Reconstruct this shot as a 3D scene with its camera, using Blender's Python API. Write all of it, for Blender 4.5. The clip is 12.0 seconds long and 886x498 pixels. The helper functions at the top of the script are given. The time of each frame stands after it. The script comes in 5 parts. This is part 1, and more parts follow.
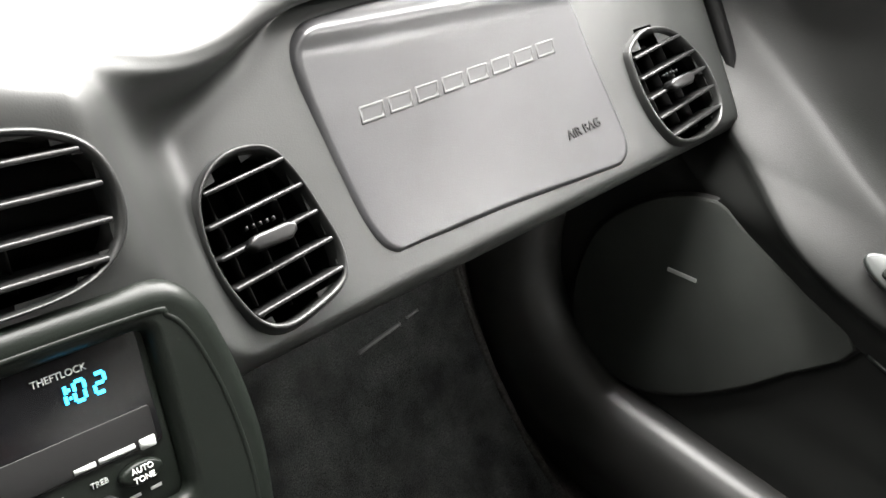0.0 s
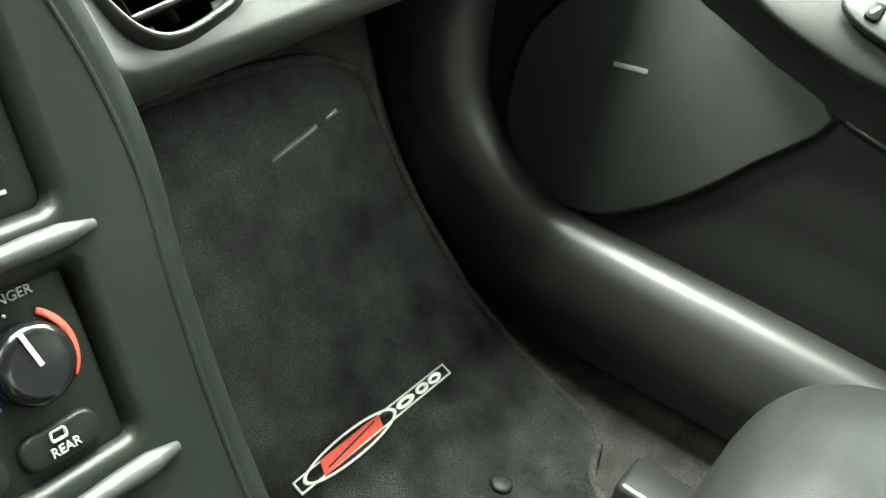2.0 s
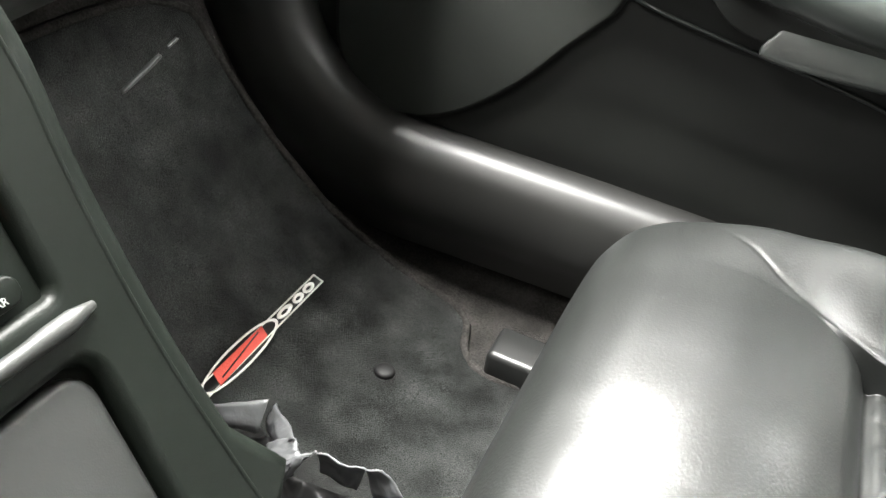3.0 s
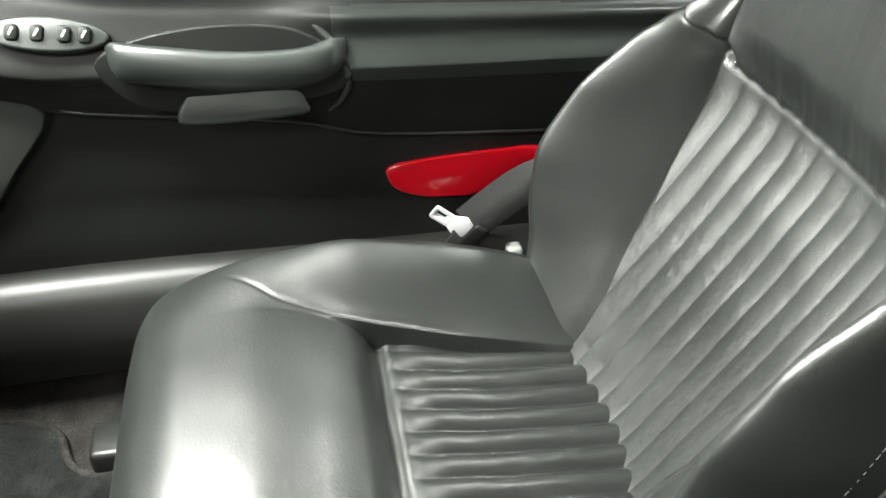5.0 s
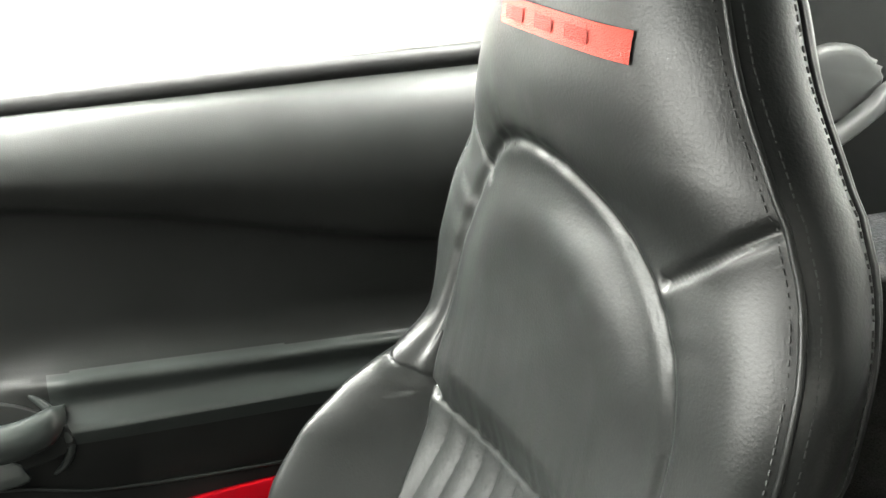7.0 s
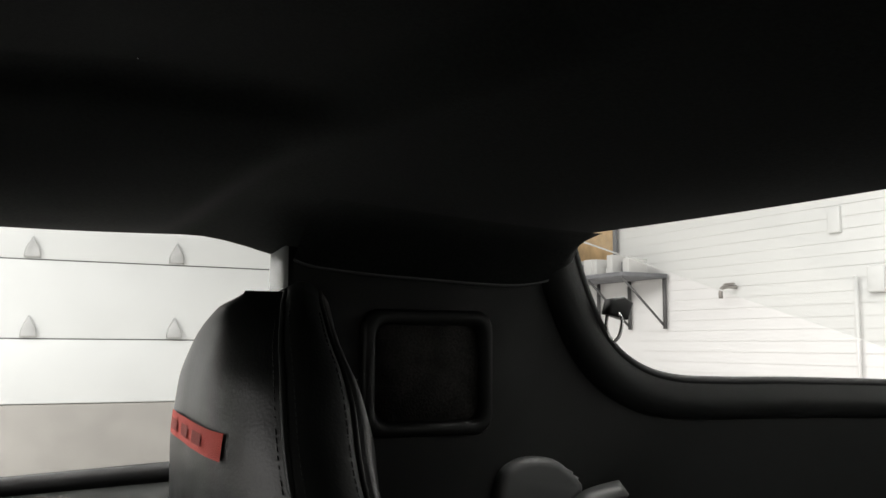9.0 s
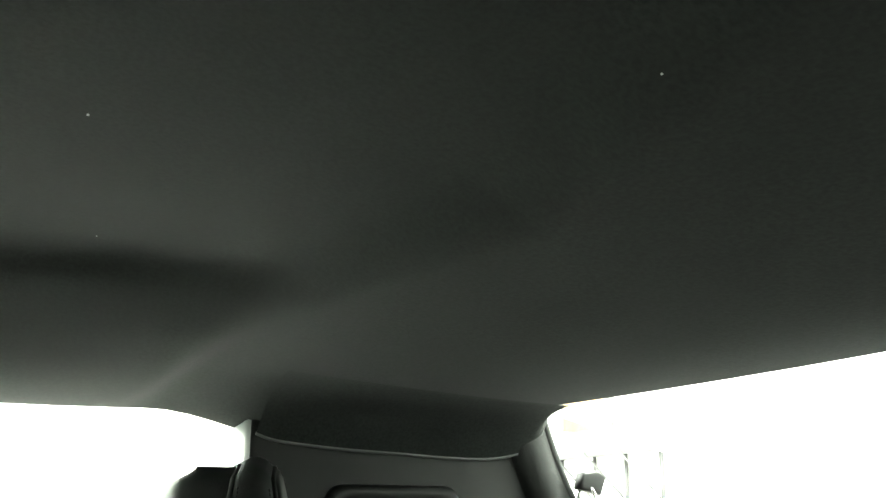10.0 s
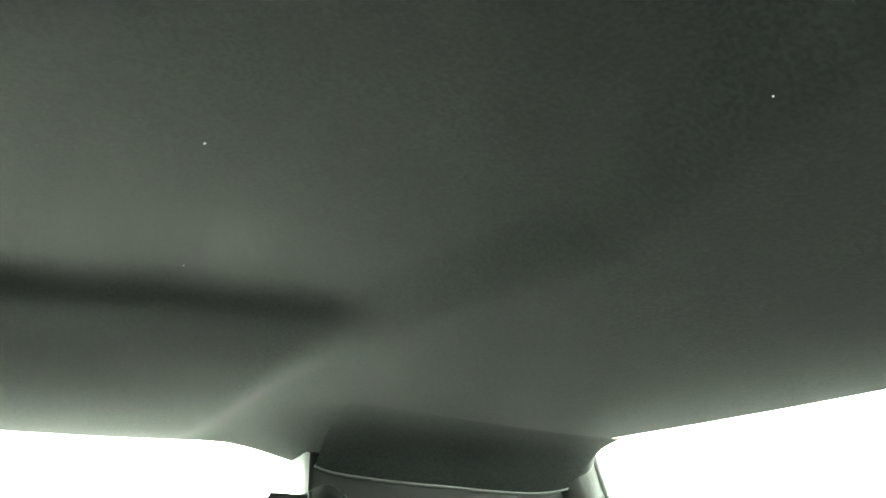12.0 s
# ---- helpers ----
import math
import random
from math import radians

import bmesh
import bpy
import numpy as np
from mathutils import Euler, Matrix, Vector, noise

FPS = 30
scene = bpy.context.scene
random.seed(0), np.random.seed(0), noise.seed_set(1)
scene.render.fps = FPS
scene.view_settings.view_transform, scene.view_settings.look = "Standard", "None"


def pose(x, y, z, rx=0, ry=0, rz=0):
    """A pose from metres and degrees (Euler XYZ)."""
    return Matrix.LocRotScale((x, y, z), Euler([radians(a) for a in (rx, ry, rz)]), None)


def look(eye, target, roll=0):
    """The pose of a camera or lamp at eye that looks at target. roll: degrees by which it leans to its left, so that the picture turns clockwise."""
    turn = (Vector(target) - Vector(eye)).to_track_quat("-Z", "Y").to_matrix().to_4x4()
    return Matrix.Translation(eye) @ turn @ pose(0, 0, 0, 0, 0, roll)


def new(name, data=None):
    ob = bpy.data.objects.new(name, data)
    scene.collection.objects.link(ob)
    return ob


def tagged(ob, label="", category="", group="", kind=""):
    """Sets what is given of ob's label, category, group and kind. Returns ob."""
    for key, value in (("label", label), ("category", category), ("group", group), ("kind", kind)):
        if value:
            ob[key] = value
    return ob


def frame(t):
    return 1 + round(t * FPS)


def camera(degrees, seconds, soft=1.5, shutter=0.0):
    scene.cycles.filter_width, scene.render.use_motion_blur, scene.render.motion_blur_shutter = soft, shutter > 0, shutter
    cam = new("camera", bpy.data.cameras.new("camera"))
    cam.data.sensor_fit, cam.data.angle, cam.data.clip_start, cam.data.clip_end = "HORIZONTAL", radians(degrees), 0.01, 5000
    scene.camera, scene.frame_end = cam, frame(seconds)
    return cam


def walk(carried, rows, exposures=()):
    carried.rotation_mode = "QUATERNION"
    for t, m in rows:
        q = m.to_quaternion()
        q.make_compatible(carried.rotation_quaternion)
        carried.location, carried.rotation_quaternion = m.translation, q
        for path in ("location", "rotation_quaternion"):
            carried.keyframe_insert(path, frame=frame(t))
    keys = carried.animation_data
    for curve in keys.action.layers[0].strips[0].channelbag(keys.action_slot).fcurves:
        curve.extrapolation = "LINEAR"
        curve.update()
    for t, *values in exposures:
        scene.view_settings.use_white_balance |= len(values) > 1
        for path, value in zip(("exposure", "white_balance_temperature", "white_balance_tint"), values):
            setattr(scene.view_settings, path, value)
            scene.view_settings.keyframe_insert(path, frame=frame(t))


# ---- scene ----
cam = camera(52.0, 12.0)
PATH = [
    (0, (-0.125, 0.409, 0.832), (1.235, 1.415, -0.235), 13.9),
    (0.2, (-0.125, 0.43, 0.846), (1.258, 1.411, -0.213), 15.3),
    (0.5, (-0.122, 0.437, 0.835), (1.287, 1.417, -0.191), 13.7),
    (0.7, (-0.126, 0.441, 0.827), (1.305, 1.4, -0.19), 13.7),
    (1, (-0.126, 0.433, 0.793), (1.335, 1.383, -0.189), 12.7),
    (1.2, (-0.134, 0.441, 0.759), (1.345, 1.364, -0.221), 13.5),
    (1.5, (-0.122, 0.45, 0.689), (1.389, 1.354, -0.26), 12.4),
    (1.8, (-0.107, 0.419, 0.662), (1.372, 1.263, -0.387), 12.8),
    (2, (-0.094, 0.424, 0.649), (1.372, 1.219, -0.454), 13.3),
    (2.5, (-0.102, 0.421, 0.646), (1.385, 1.067, -0.525), 13.0),
    (3, (-0.169, 0.379, 0.644), (1.41, 0.871, -0.48), 11.0),
    (3.2, (-0.175, 0.351, 0.649), (1.428, 0.795, -0.461), 9.3),
    (4.8, (-0.194, 0.293, 0.786), (1.413, 0.053, -0.379), 0.7),
    (5, (-0.198, 0.269, 0.806), (1.401, -0.022, -0.36), 0.1),
    (5.5, (-0.207, 0.249, 0.844), (1.437, -0.21, -0.199), 0.1),
    (6, (-0.21, 0.223, 0.866), (1.475, -0.368, -0.034), 0.2),
    (6.5, (-0.205, 0.197, 0.901), (1.495, -0.471, 0.085), 0.0),
    (6.7, (-0.204, 0.185, 0.915), (1.507, -0.496, 0.136), -0.1),
    (8.3, (-0.325, 0.058, 0.889), (1.464, -0.815, 0.694), 0.6),
    (8.5, (-0.358, 0.046, 0.896), (1.436, -0.835, 0.816), 0.6),
    (9, (-0.422, 0.003, 0.907), (1.355, -0.89, 1.119), 0.4),
    (9.5, (-0.441, -0.031, 0.914), (1.3, -0.908, 1.362), 0.2),
    (10, (-0.447, -0.026, 0.908), (1.262, -0.89, 1.485), 0.2),
    (10.5, (-0.445, -0.015, 0.896), (1.251, -0.883, 1.505), 0.2),
    (11, (-0.445, 0.013, 0.885), (1.234, -0.869, 1.519), -0.2),
    (11.5, (-0.44, 0.024, 0.88), (1.231, -0.85, 1.546), -0.3),
    (12, (-0.439, 0.031, 0.884), (1.247, -0.803, 1.565), 0.2),
]
EXPOSURES = [(0, 1.42, 6500, 10), (0.5, 0.9, 6500, 8), (1, 0.9, 6500, 3), (1.5, 1.6, 6500, -12), (2, 2.4, 6500, -8), (3, 2.3, 6500, 8), (5, 1.95, 6500, 2), (5.5, 1.85, 6500, -1), (6.7, 2.1, 6500, 2),
             (8.3, -0.45, 6500, 10), (9.2, -0.95, 6500, 10), (9.6, 0.3, 6500, 6), (10.1, 2.9, 6500, -12), (10.5, 3.65, 6500, -16), (11.2, 3.8, 6500, -16), (12, 3.72, 6500, -16)]
walk(cam, [(t, look(eye, target, roll)) for t, eye, target, roll in PATH], EXPOSURES)

# exposure follows the phone: bright cabin, darker towards the windows, up again on the headliner
# ---- world and light ----
world = bpy.data.worlds.new("world")
scene.world = world
world.use_nodes = True
bg = world.node_tree.nodes["Background"]
bg.inputs[0].default_value = (0.9, 0.95, 1.0, 1)
bg.inputs[1].default_value = 0.3


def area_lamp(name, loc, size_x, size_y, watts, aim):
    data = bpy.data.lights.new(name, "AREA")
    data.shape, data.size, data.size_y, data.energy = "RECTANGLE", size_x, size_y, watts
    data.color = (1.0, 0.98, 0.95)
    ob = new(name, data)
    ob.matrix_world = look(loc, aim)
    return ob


# unseen area lamps: front and side follow the highlights, the others are added fill
area_lamp("garage_light_front", (0.6, 2.30, 3.05), 2.0, 3.2, 500, (0.6, 2.30, 0))
area_lamp("fill_light_far", (0.6, 5.9, 2.35), 3.6, 1.4, 90, (0.3, 0.8, 0.7))
area_lamp("fill_light_driver", (-2.4, 2.2, 3.05), 1.4, 2.4, 50, (-2.4, 2.2, 0))
area_lamp("fill_light_rear", (1.1, -1.9, 3.05), 3.0, 1.2, 230, (1.1, -1.9, 0))
area_lamp("garage_light_side", (3.5, 2.2, 3.05), 2.6, 3.4, 640, (3.5, 2.2, 0))
area_lamp("fill_light_door", (5.3, -0.4, 3.05), 1.0, 4.0, 100, (5.9, -0.4, 0))


# ---- materials ----
def material(name, color, rough=0.5, metal=0.0, grain=0.0, grain_scale=400.0, stain=0.15, stain_scale=9.0, spec=0.5, sheen=0.0,
             emit=0.0, coat=0.0, fleck=0.0):
    m = bpy.data.materials.new(name)
    m.use_nodes = True
    nt = m.node_tree
    b = nt.nodes["Principled BSDF"]
    b.inputs["Roughness"].default_value = rough
    b.inputs["Metallic"].default_value = metal
    b.inputs["Specular IOR Level"].default_value = spec
    b.inputs["Sheen Weight"].default_value = sheen
    b.inputs["Coat Weight"].default_value = coat
    tc = nt.nodes.new("ShaderNodeTexCoord")
    n1 = nt.nodes.new("ShaderNodeTexNoise")
    n1.inputs["Scale"].default_value = stain_scale
    n1.inputs["Detail"].default_value = 5 if grain else 2
    nt.links.new(tc.outputs["Object"], n1.inputs["Vector"])
    ramp = nt.nodes.new("ShaderNodeMapRange")
    ramp.inputs["From Min"].default_value, ramp.inputs["From Max"].default_value = 0.3, 0.7
    ramp.inputs["To Min"].default_value, ramp.inputs["To Max"].default_value = 1 - stain, 1 + stain
    nt.links.new(n1.outputs["Fac"], ramp.inputs["Value"])
    mul = nt.nodes.new("ShaderNodeVectorMath")
    mul.operation = "SCALE"
    mul.inputs[0].default_value = color
    nt.links.new(ramp.outputs["Result"], mul.inputs["Scale"])
    shade = mul.outputs["Vector"]
    if fleck:
        n3 = nt.nodes.new("ShaderNodeTexNoise")
        n3.inputs["Scale"].default_value, n3.inputs["Detail"].default_value = grain_scale, 2
        nt.links.new(tc.outputs["Object"], n3.inputs["Vector"])
        r3 = nt.nodes.new("ShaderNodeMapRange")
        r3.inputs["From Min"].default_value, r3.inputs["From Max"].default_value = 0.32, 0.68
        r3.inputs["To Min"].default_value, r3.inputs["To Max"].default_value = 1 - fleck, 1 + fleck
        nt.links.new(n3.outputs["Fac"], r3.inputs["Value"])
        m3 = nt.nodes.new("ShaderNodeVectorMath")
        m3.operation = "SCALE"
        nt.links.new(shade, m3.inputs[0])
        nt.links.new(r3.outputs["Result"], m3.inputs["Scale"])
        shade = m3.outputs["Vector"]
    nt.links.new(shade, b.inputs["Base Color"])
    rr = nt.nodes.new("ShaderNodeMapRange")
    rr.inputs["From Min"].default_value, rr.inputs["From Max"].default_value = 0.3, 0.7
    rr.inputs["To Min"].default_value, rr.inputs["To Max"].default_value = max(rough - 0.018, 0.02), min(rough + 0.018, 1)
    nt.links.new(n1.outputs["Fac"], rr.inputs["Value"])
    if grain:
        nt.links.new(rr.outputs["Result"], b.inputs["Roughness"])
    if grain:
        n2 = nt.nodes.new("ShaderNodeTexNoise")
        n2.inputs["Scale"].default_value = grain_scale
        n2.inputs["Detail"].default_value = 3
        nt.links.new(tc.outputs["Object"], n2.inputs["Vector"])
        bump = nt.nodes.new("ShaderNodeBump")
        bump.inputs["Strength"].default_value = grain
        bump.inputs["Distance"].default_value = 0.002
        nt.links.new(n2.outputs["Fac"], bump.inputs["Height"])
        nt.links.new(bump.outputs["Normal"], b.inputs["Normal"])
    if emit:
        b.inputs["Emission Color"].default_value = (*color, 1)
        b.inputs["Emission Strength"].default_value = emit
    return m


M_DASH = material("dash_vinyl", (0.018, 0.019, 0.018), 0.41, spec=0.5, grain=0.06, grain_scale=900)
M_COVER = material("airbag_cover_vinyl", (0.026, 0.0262, 0.0275), 0.33, grain=0.05, grain_scale=900)
M_STACK = material("console_plastic", (0.0055, 0.007, 0.0056), 0.34, spec=0.15, grain=0.08, grain_scale=1200)
M_BLACK = material("black_plastic", (0.007, 0.007, 0.007), 0.5, spec=0.25)
M_GLOSS = material("glossy_black_plastic", (0.004, 0.004, 0.0045), 0.2, spec=0.35)
M_BEZEL = material("vent_bezel_plastic", (0.016, 0.0165, 0.016), 0.34, spec=0.4)
M_SLAT = material("vent_slat_plastic", (0.014, 0.014, 0.014), 0.32, spec=0.4)
# near-black: carries the shade inside the vents and the dash-end gap
M_DARKGAP = material("dark_recess_plastic", (0.003, 0.003, 0.003), 0.7, spec=0.1)
M_DOOR = material("door_vinyl", (0.013, 0.0136, 0.0129), 0.42, grain=0.12, grain_scale=900, spec=0.17)
M_DOORTRIM = material("door_armrest_vinyl", (0.019, 0.022, 0.0205), 0.30)
M_CARPET = material("black_carpet", (0.027, 0.0255, 0.024), 0.95, grain=0.9, grain_scale=350, stain=0.35, stain_scale=30, spec=0.05, fleck=0.3)
M_MAT = material("floor_mat_carpet", (0.0145, 0.0152, 0.0146), 0.95, grain=0.8, grain_scale=800, stain=0.7, stain_scale=24, spec=0.05, sheen=0.06, fleck=0.8)
M_LEATHER = material("black_leather", (0.0072, 0.0079, 0.0074), 0.38, grain=0.12, grain_scale=420, stain=0.14, spec=0.5)
M_SEAM = material("seam_thread", (0.03, 0.03, 0.03), 0.6)
M_SILL = material("sill_plastic", (0.018, 0.018, 0.0172), 0.38, spec=0.45)
M_HEAD = material("headliner_cloth", (0.0050, 0.0060, 0.0052), 0.95, spec=0.1, grain=0.10, grain_scale=300, stain=0.2, stain_scale=14, sheen=0.03, fleck=0.5)
M_TRIM = material("pillar_trim_plastic", (0.0075, 0.0079, 0.0075), 0.36, spec=0.25, grain=0.2, grain_scale=900)
M_RED = material("red_lens_plastic", (0.42, 0.003, 0.010), 0.12, coat=0.5, stain=0.05)
M_REDCLOTH = material("red_embroidery", (0.55, 0.07, 0.05), 0.8, grain=0.8, grain_scale=900)
M_REDPAINT = material("red_print", (0.62, 0.06, 0.04), 0.5)
M_BLUEPAINT = material("blue_print", (0.03, 0.14, 0.5), 0.5)
M_WHITEPAINT = material("white_print", (0.62, 0.62, 0.6), 0.5, stain=0.04)
M_DIMPRINT = material("dim_grey_print", (0.09, 0.09, 0.09), 0.6)
M_GREYPRINT = material("grey_print", (0.3, 0.31, 0.3), 0.5)
M_CHROME = material("chrome_plated_steel", (0.75, 0.75, 0.75), 0.22, metal=1.0, stain=0.04)
M_SILVERTHREAD = material("silver_thread", (0.55, 0.54, 0.5), 0.7, grain=0.6, grain_scale=900)
M_DIGIT = material("clock_digit_glow", (0.03, 0.5, 0.9), 0.5, emit=2.2, stain=0.0)
M_WEB = material("belt_webbing", (0.010, 0.010, 0.010), 0.8, grain=0.9, grain_scale=900)
# paler than the pouch body: brightness of the lit folds is in this colour
M_LITFOLD = material("lit_vinyl_fold", (0.085, 0.087, 0.09), 0.42, grain=0.15, grain_scale=300)
M_LATCH = material("bright_latch_steel", (0.86, 0.87, 0.88), 0.3, metal=0.35, stain=0.03)
M_WALL = material("white_wall_paint", (0.78, 0.78, 0.77), 0.6, stain=0.03, stain_scale=1.5)
M_GREYWALL = material("grey_wall_paint", (0.14, 0.14, 0.135), 0.7, stain=0.05, stain_scale=1.5)
M_GDOOR = material("white_garage_door_steel", (0.76, 0.77, 0.77), 0.45, stain=0.03, stain_scale=2)
M_CONCRETE = material("grey_concrete", (0.40, 0.38, 0.36), 0.75, stain=0.12, stain_scale=2.5, grain=0.3, grain_scale=60)
M_COVERGREY = material("grey_moulded_cover", (0.035, 0.036, 0.035), 0.5, grain=0.05, grain_scale=600)
M_PILLAR = material("grey_pillar_plastic", (0.24, 0.245, 0.24), 0.5)
M_GREYSTEEL = material("grey_steel_bracket", (0.10, 0.10, 0.10), 0.5)
M_HINGE = material("pale_grey_hinge_steel", (0.5, 0.5, 0.5), 0.5)
M_SHELF = material("grey_shelf_board", (0.17, 0.175, 0.185), 0.6)
M_WOOD = material("cork_board", (0.55, 0.38, 0.2), 0.8, stain=0.15, stain_scale=12)
M_RUBBER = material("black_rubber", (0.009, 0.009, 0.009), 0.6, spec=0.25)


def glass_material():
    m = bpy.data.materials.new("window_glass")
    m.use_nodes = True
    b = m.node_tree.nodes["Principled BSDF"]
    b.inputs["Base Color"].default_value = (0.95, 0.97, 0.96, 1)
    b.inputs["Roughness"].default_value = 0.0
    b.inputs["Transmission Weight"].default_value = 1.0
    b.inputs["IOR"].default_value = 1.05
    return m


M_GLASS = glass_material()


# ---- mesh helpers ----
def mesh_object(name, bm, mat, parent=None, label="", smooth=True, recalc=True):
    if recalc:
        bmesh.ops.recalc_face_normals(bm, faces=bm.faces)
    me = bpy.data.meshes.new(name)
    bm.to_mesh(me)
    bm.free()
    if mat:
        me.materials.append(mat)
    if smooth:
        for p in me.polygons:
            p.use_smooth = True
    ob = new(name, me)
    if parent:
        ob.parent = parent
    if label:
        ob["label"] = label
    return ob


def part(name, bm, mat, parent, label="", smooth=True):
    return mesh_object(name, bm, mat, parent, label, smooth)


def split_surface(func, nu, nv, region, mat, parent):
    """One smooth surface over func(u, v), parted into named meshes that keep the whole surface's shading across their joints."""
    pts = [[func(i / nu, j / nv) for j in range(nv + 1)] for i in range(nu + 1)]
    arr = np.array([[tuple(p) for p in row] for row in pts])
    nrm = np.cross(np.gradient(arr, axis=0), np.gradient(arr, axis=1))
    nrm /= np.maximum(np.linalg.norm(nrm, axis=2, keepdims=True), 1e-12)
    quads = {}
    for i in range(nu):
        for j in range(nv):
            c = (pts[i][j] + pts[i + 1][j] + pts[i + 1][j + 1] + pts[i][j + 1]) / 4
            quads.setdefault(region(c), []).append((i, j))
    made = {}
    for name, cells in quads.items():
        index, verts, normals, faces = {}, [], [], []
        for i, j in cells:
            face = []
            for key in ((i, j), (i + 1, j), (i + 1, j + 1), (i, j + 1)):
                if key not in index:
                    index[key] = len(verts)
                    verts.append(pts[key[0]][key[1]])
                    normals.append(tuple(nrm[key[0], key[1]]))
                face.append(index[key])
            faces.append(face)
        me = bpy.data.meshes.new(name)
        me.from_pydata(verts, [], faces)
        me.materials.append(mat)
        for p in me.polygons:
            p.use_smooth = True
        me.normals_split_custom_set_from_vertices(normals)
        made[name] = new(name, me)
        made[name].parent = parent
    return made


def thing(name, label, category, group="", kind=""):
    return tagged(new(name), label, category, group, kind)


def smoothstep(a, b, x):
    t = min(max((x - a) / (b - a), 0.0), 1.0)
    return t * t * (3 - 2 * t)


def lerp_table(table, x):
    """A smooth value (monotone cubic) from (x, value...) rows."""
    n = len(table)
    if x <= table[0][0]:
        return table[0][1:]
    if x >= table[-1][0]:
        return table[-1][1:]
    k = 0
    while x > table[k + 1][0]:
        k += 1

    def slope(i, c):
        if i <= 0 or i >= n - 1:
            return 0.0 if n > 2 else (table[1][c] - table[0][c]) / (table[1][0] - table[0][0])
        d0 = (table[i][c] - table[i - 1][c]) / (table[i][0] - table[i - 1][0])
        d1 = (table[i + 1][c] - table[i][c]) / (table[i + 1][0] - table[i][0])
        return 0.0 if d0 * d1 <= 0 else 2 * d0 * d1 / (d0 + d1)

    h = table[k + 1][0] - table[k][0]
    t = (x - table[k][0]) / h
    out = []
    for c in range(1, len(table[0])):
        p, q, m0, m1 = table[k][c], table[k + 1][c], slope(k, c) * h, slope(k + 1, c) * h
        out.append((2 * t ** 3 - 3 * t * t + 1) * p + (t ** 3 - 2 * t * t + t) * m0 + (-2 * t ** 3 + 3 * t * t) * q + (t ** 3 - t * t) * m1)
    return tuple(out)


def catmull(points, n, closed=False):
    """A smooth line through points, n pieces for each stretch."""
    pts = [Vector(p) for p in points]
    out = []
    m = len(pts)
    for i in range(m if closed else m - 1):
        if closed:
            p0, p1, p2, p3 = pts[i - 1], pts[i], pts[(i + 1) % m], pts[(i + 2) % m]
        else:
            p0, p1, p2, p3 = pts[max(i - 1, 0)], pts[i], pts[i + 1], pts[min(i + 2, m - 1)]
        for k in range(n):
            t = k / n
            out.append(0.5 * ((2 * p1) + (p2 - p0) * t + (2 * p0 - 5 * p1 + 4 * p2 - p3) * t * t + (3 * p1 - p0 - 3 * p2 + p3) * t ** 3))
    if not closed:
        out.append(pts[-1])
    return out


def grid_mesh(func, nu, nv, skip=None, closed_u=False):
    """Quads over func(u, v), u and v from 0 to 1."""
    bm = bmesh.new()
    rows = []
    for i in range(nu + (0 if closed_u else 1)):
        rows.append([bm.verts.new(func(i / nu, j / nv)) for j in range(nv + 1)])
    for i in range(nu):
        for j in range(nv):
            a, b = rows[i], rows[(i + 1) % len(rows)]
            quad = (a[j], b[j], b[j + 1], a[j + 1])
            if skip and skip(sum((v.co for v in quad), Vector()) / 4):
                continue
            bm.faces.new(quad)
    loose = [v for v in bm.verts if not v.link_faces]
    bmesh.ops.delete(bm, geom=loose, context="VERTS")
    return bm


def loft(rings, closed=True, caps=True):
    """Skin over rings of equal count."""
    bm = bmesh.new()
    vs = [[bm.verts.new(p) for p in r] for r in rings]
    n = len(rings[0])
    for a, b in zip(vs, vs[1:]):
        for k in range(n if closed else n - 1):
            bm.faces.new((a[k], a[(k + 1) % n], b[(k + 1) % n], b[k]))
    if caps and closed:
        bm.faces.new(vs[0][::-1])
        bm.faces.new(vs[-1])
    return bm


def box_bm(x0, x1, y0, y1, z0, z1, bevel=0.0, segs=2):
    bm = bmesh.new()
    bmesh.ops.create_cube(bm, size=1)
    for v in bm.verts:
        v.co = Vector(((x0 + x1) / 2 + v.co.x * (x1 - x0), (y0 + y1) / 2 + v.co.y * (y1 - y0), (z0 + z1) / 2 + v.co.z * (z1 - z0)))
    if bevel:
        bmesh.ops.bevel(bm, geom=bm.edges[:], offset=bevel, segments=segs, affect="EDGES", profile=0.5)
    return bm


def placed(bm, m):
    bmesh.ops.transform(bm, matrix=m, verts=bm.verts)
    return bm


def frame_of(origin, right, up):
    """Local x to the right, y up along the face, z out of it."""
    r = Vector(right).normalized()
    u = Vector(up)
    u = (u - r * u.dot(r)).normalized()
    n = r.cross(u)
    return Matrix.Translation(origin) @ Matrix((r, u, n)).transposed().to_4x4()


def tube(points, radius, sides=8, closed=False):
    pts = [Vector(p) for p in points]
    rings = []
    for i, p in enumerate(pts):
        if closed:
            d = pts[(i + 1) % len(pts)] - pts[i - 1]
        else:
            d = pts[min(i + 1, len(pts) - 1)] - pts[max(i - 1, 0)]
        q = d.normalized().to_track_quat("Z", "Y")
        rad = radius[i] if isinstance(radius, (list, tuple)) else radius
        rings.append([p + q @ Vector((math.cos(a) * rad, math.sin(a) * rad, 0)) for a in [2 * math.pi * k / sides for k in range(sides)]])
    if closed:
        rings.append(rings[0])
        return loft(rings, caps=False)
    return loft(rings)


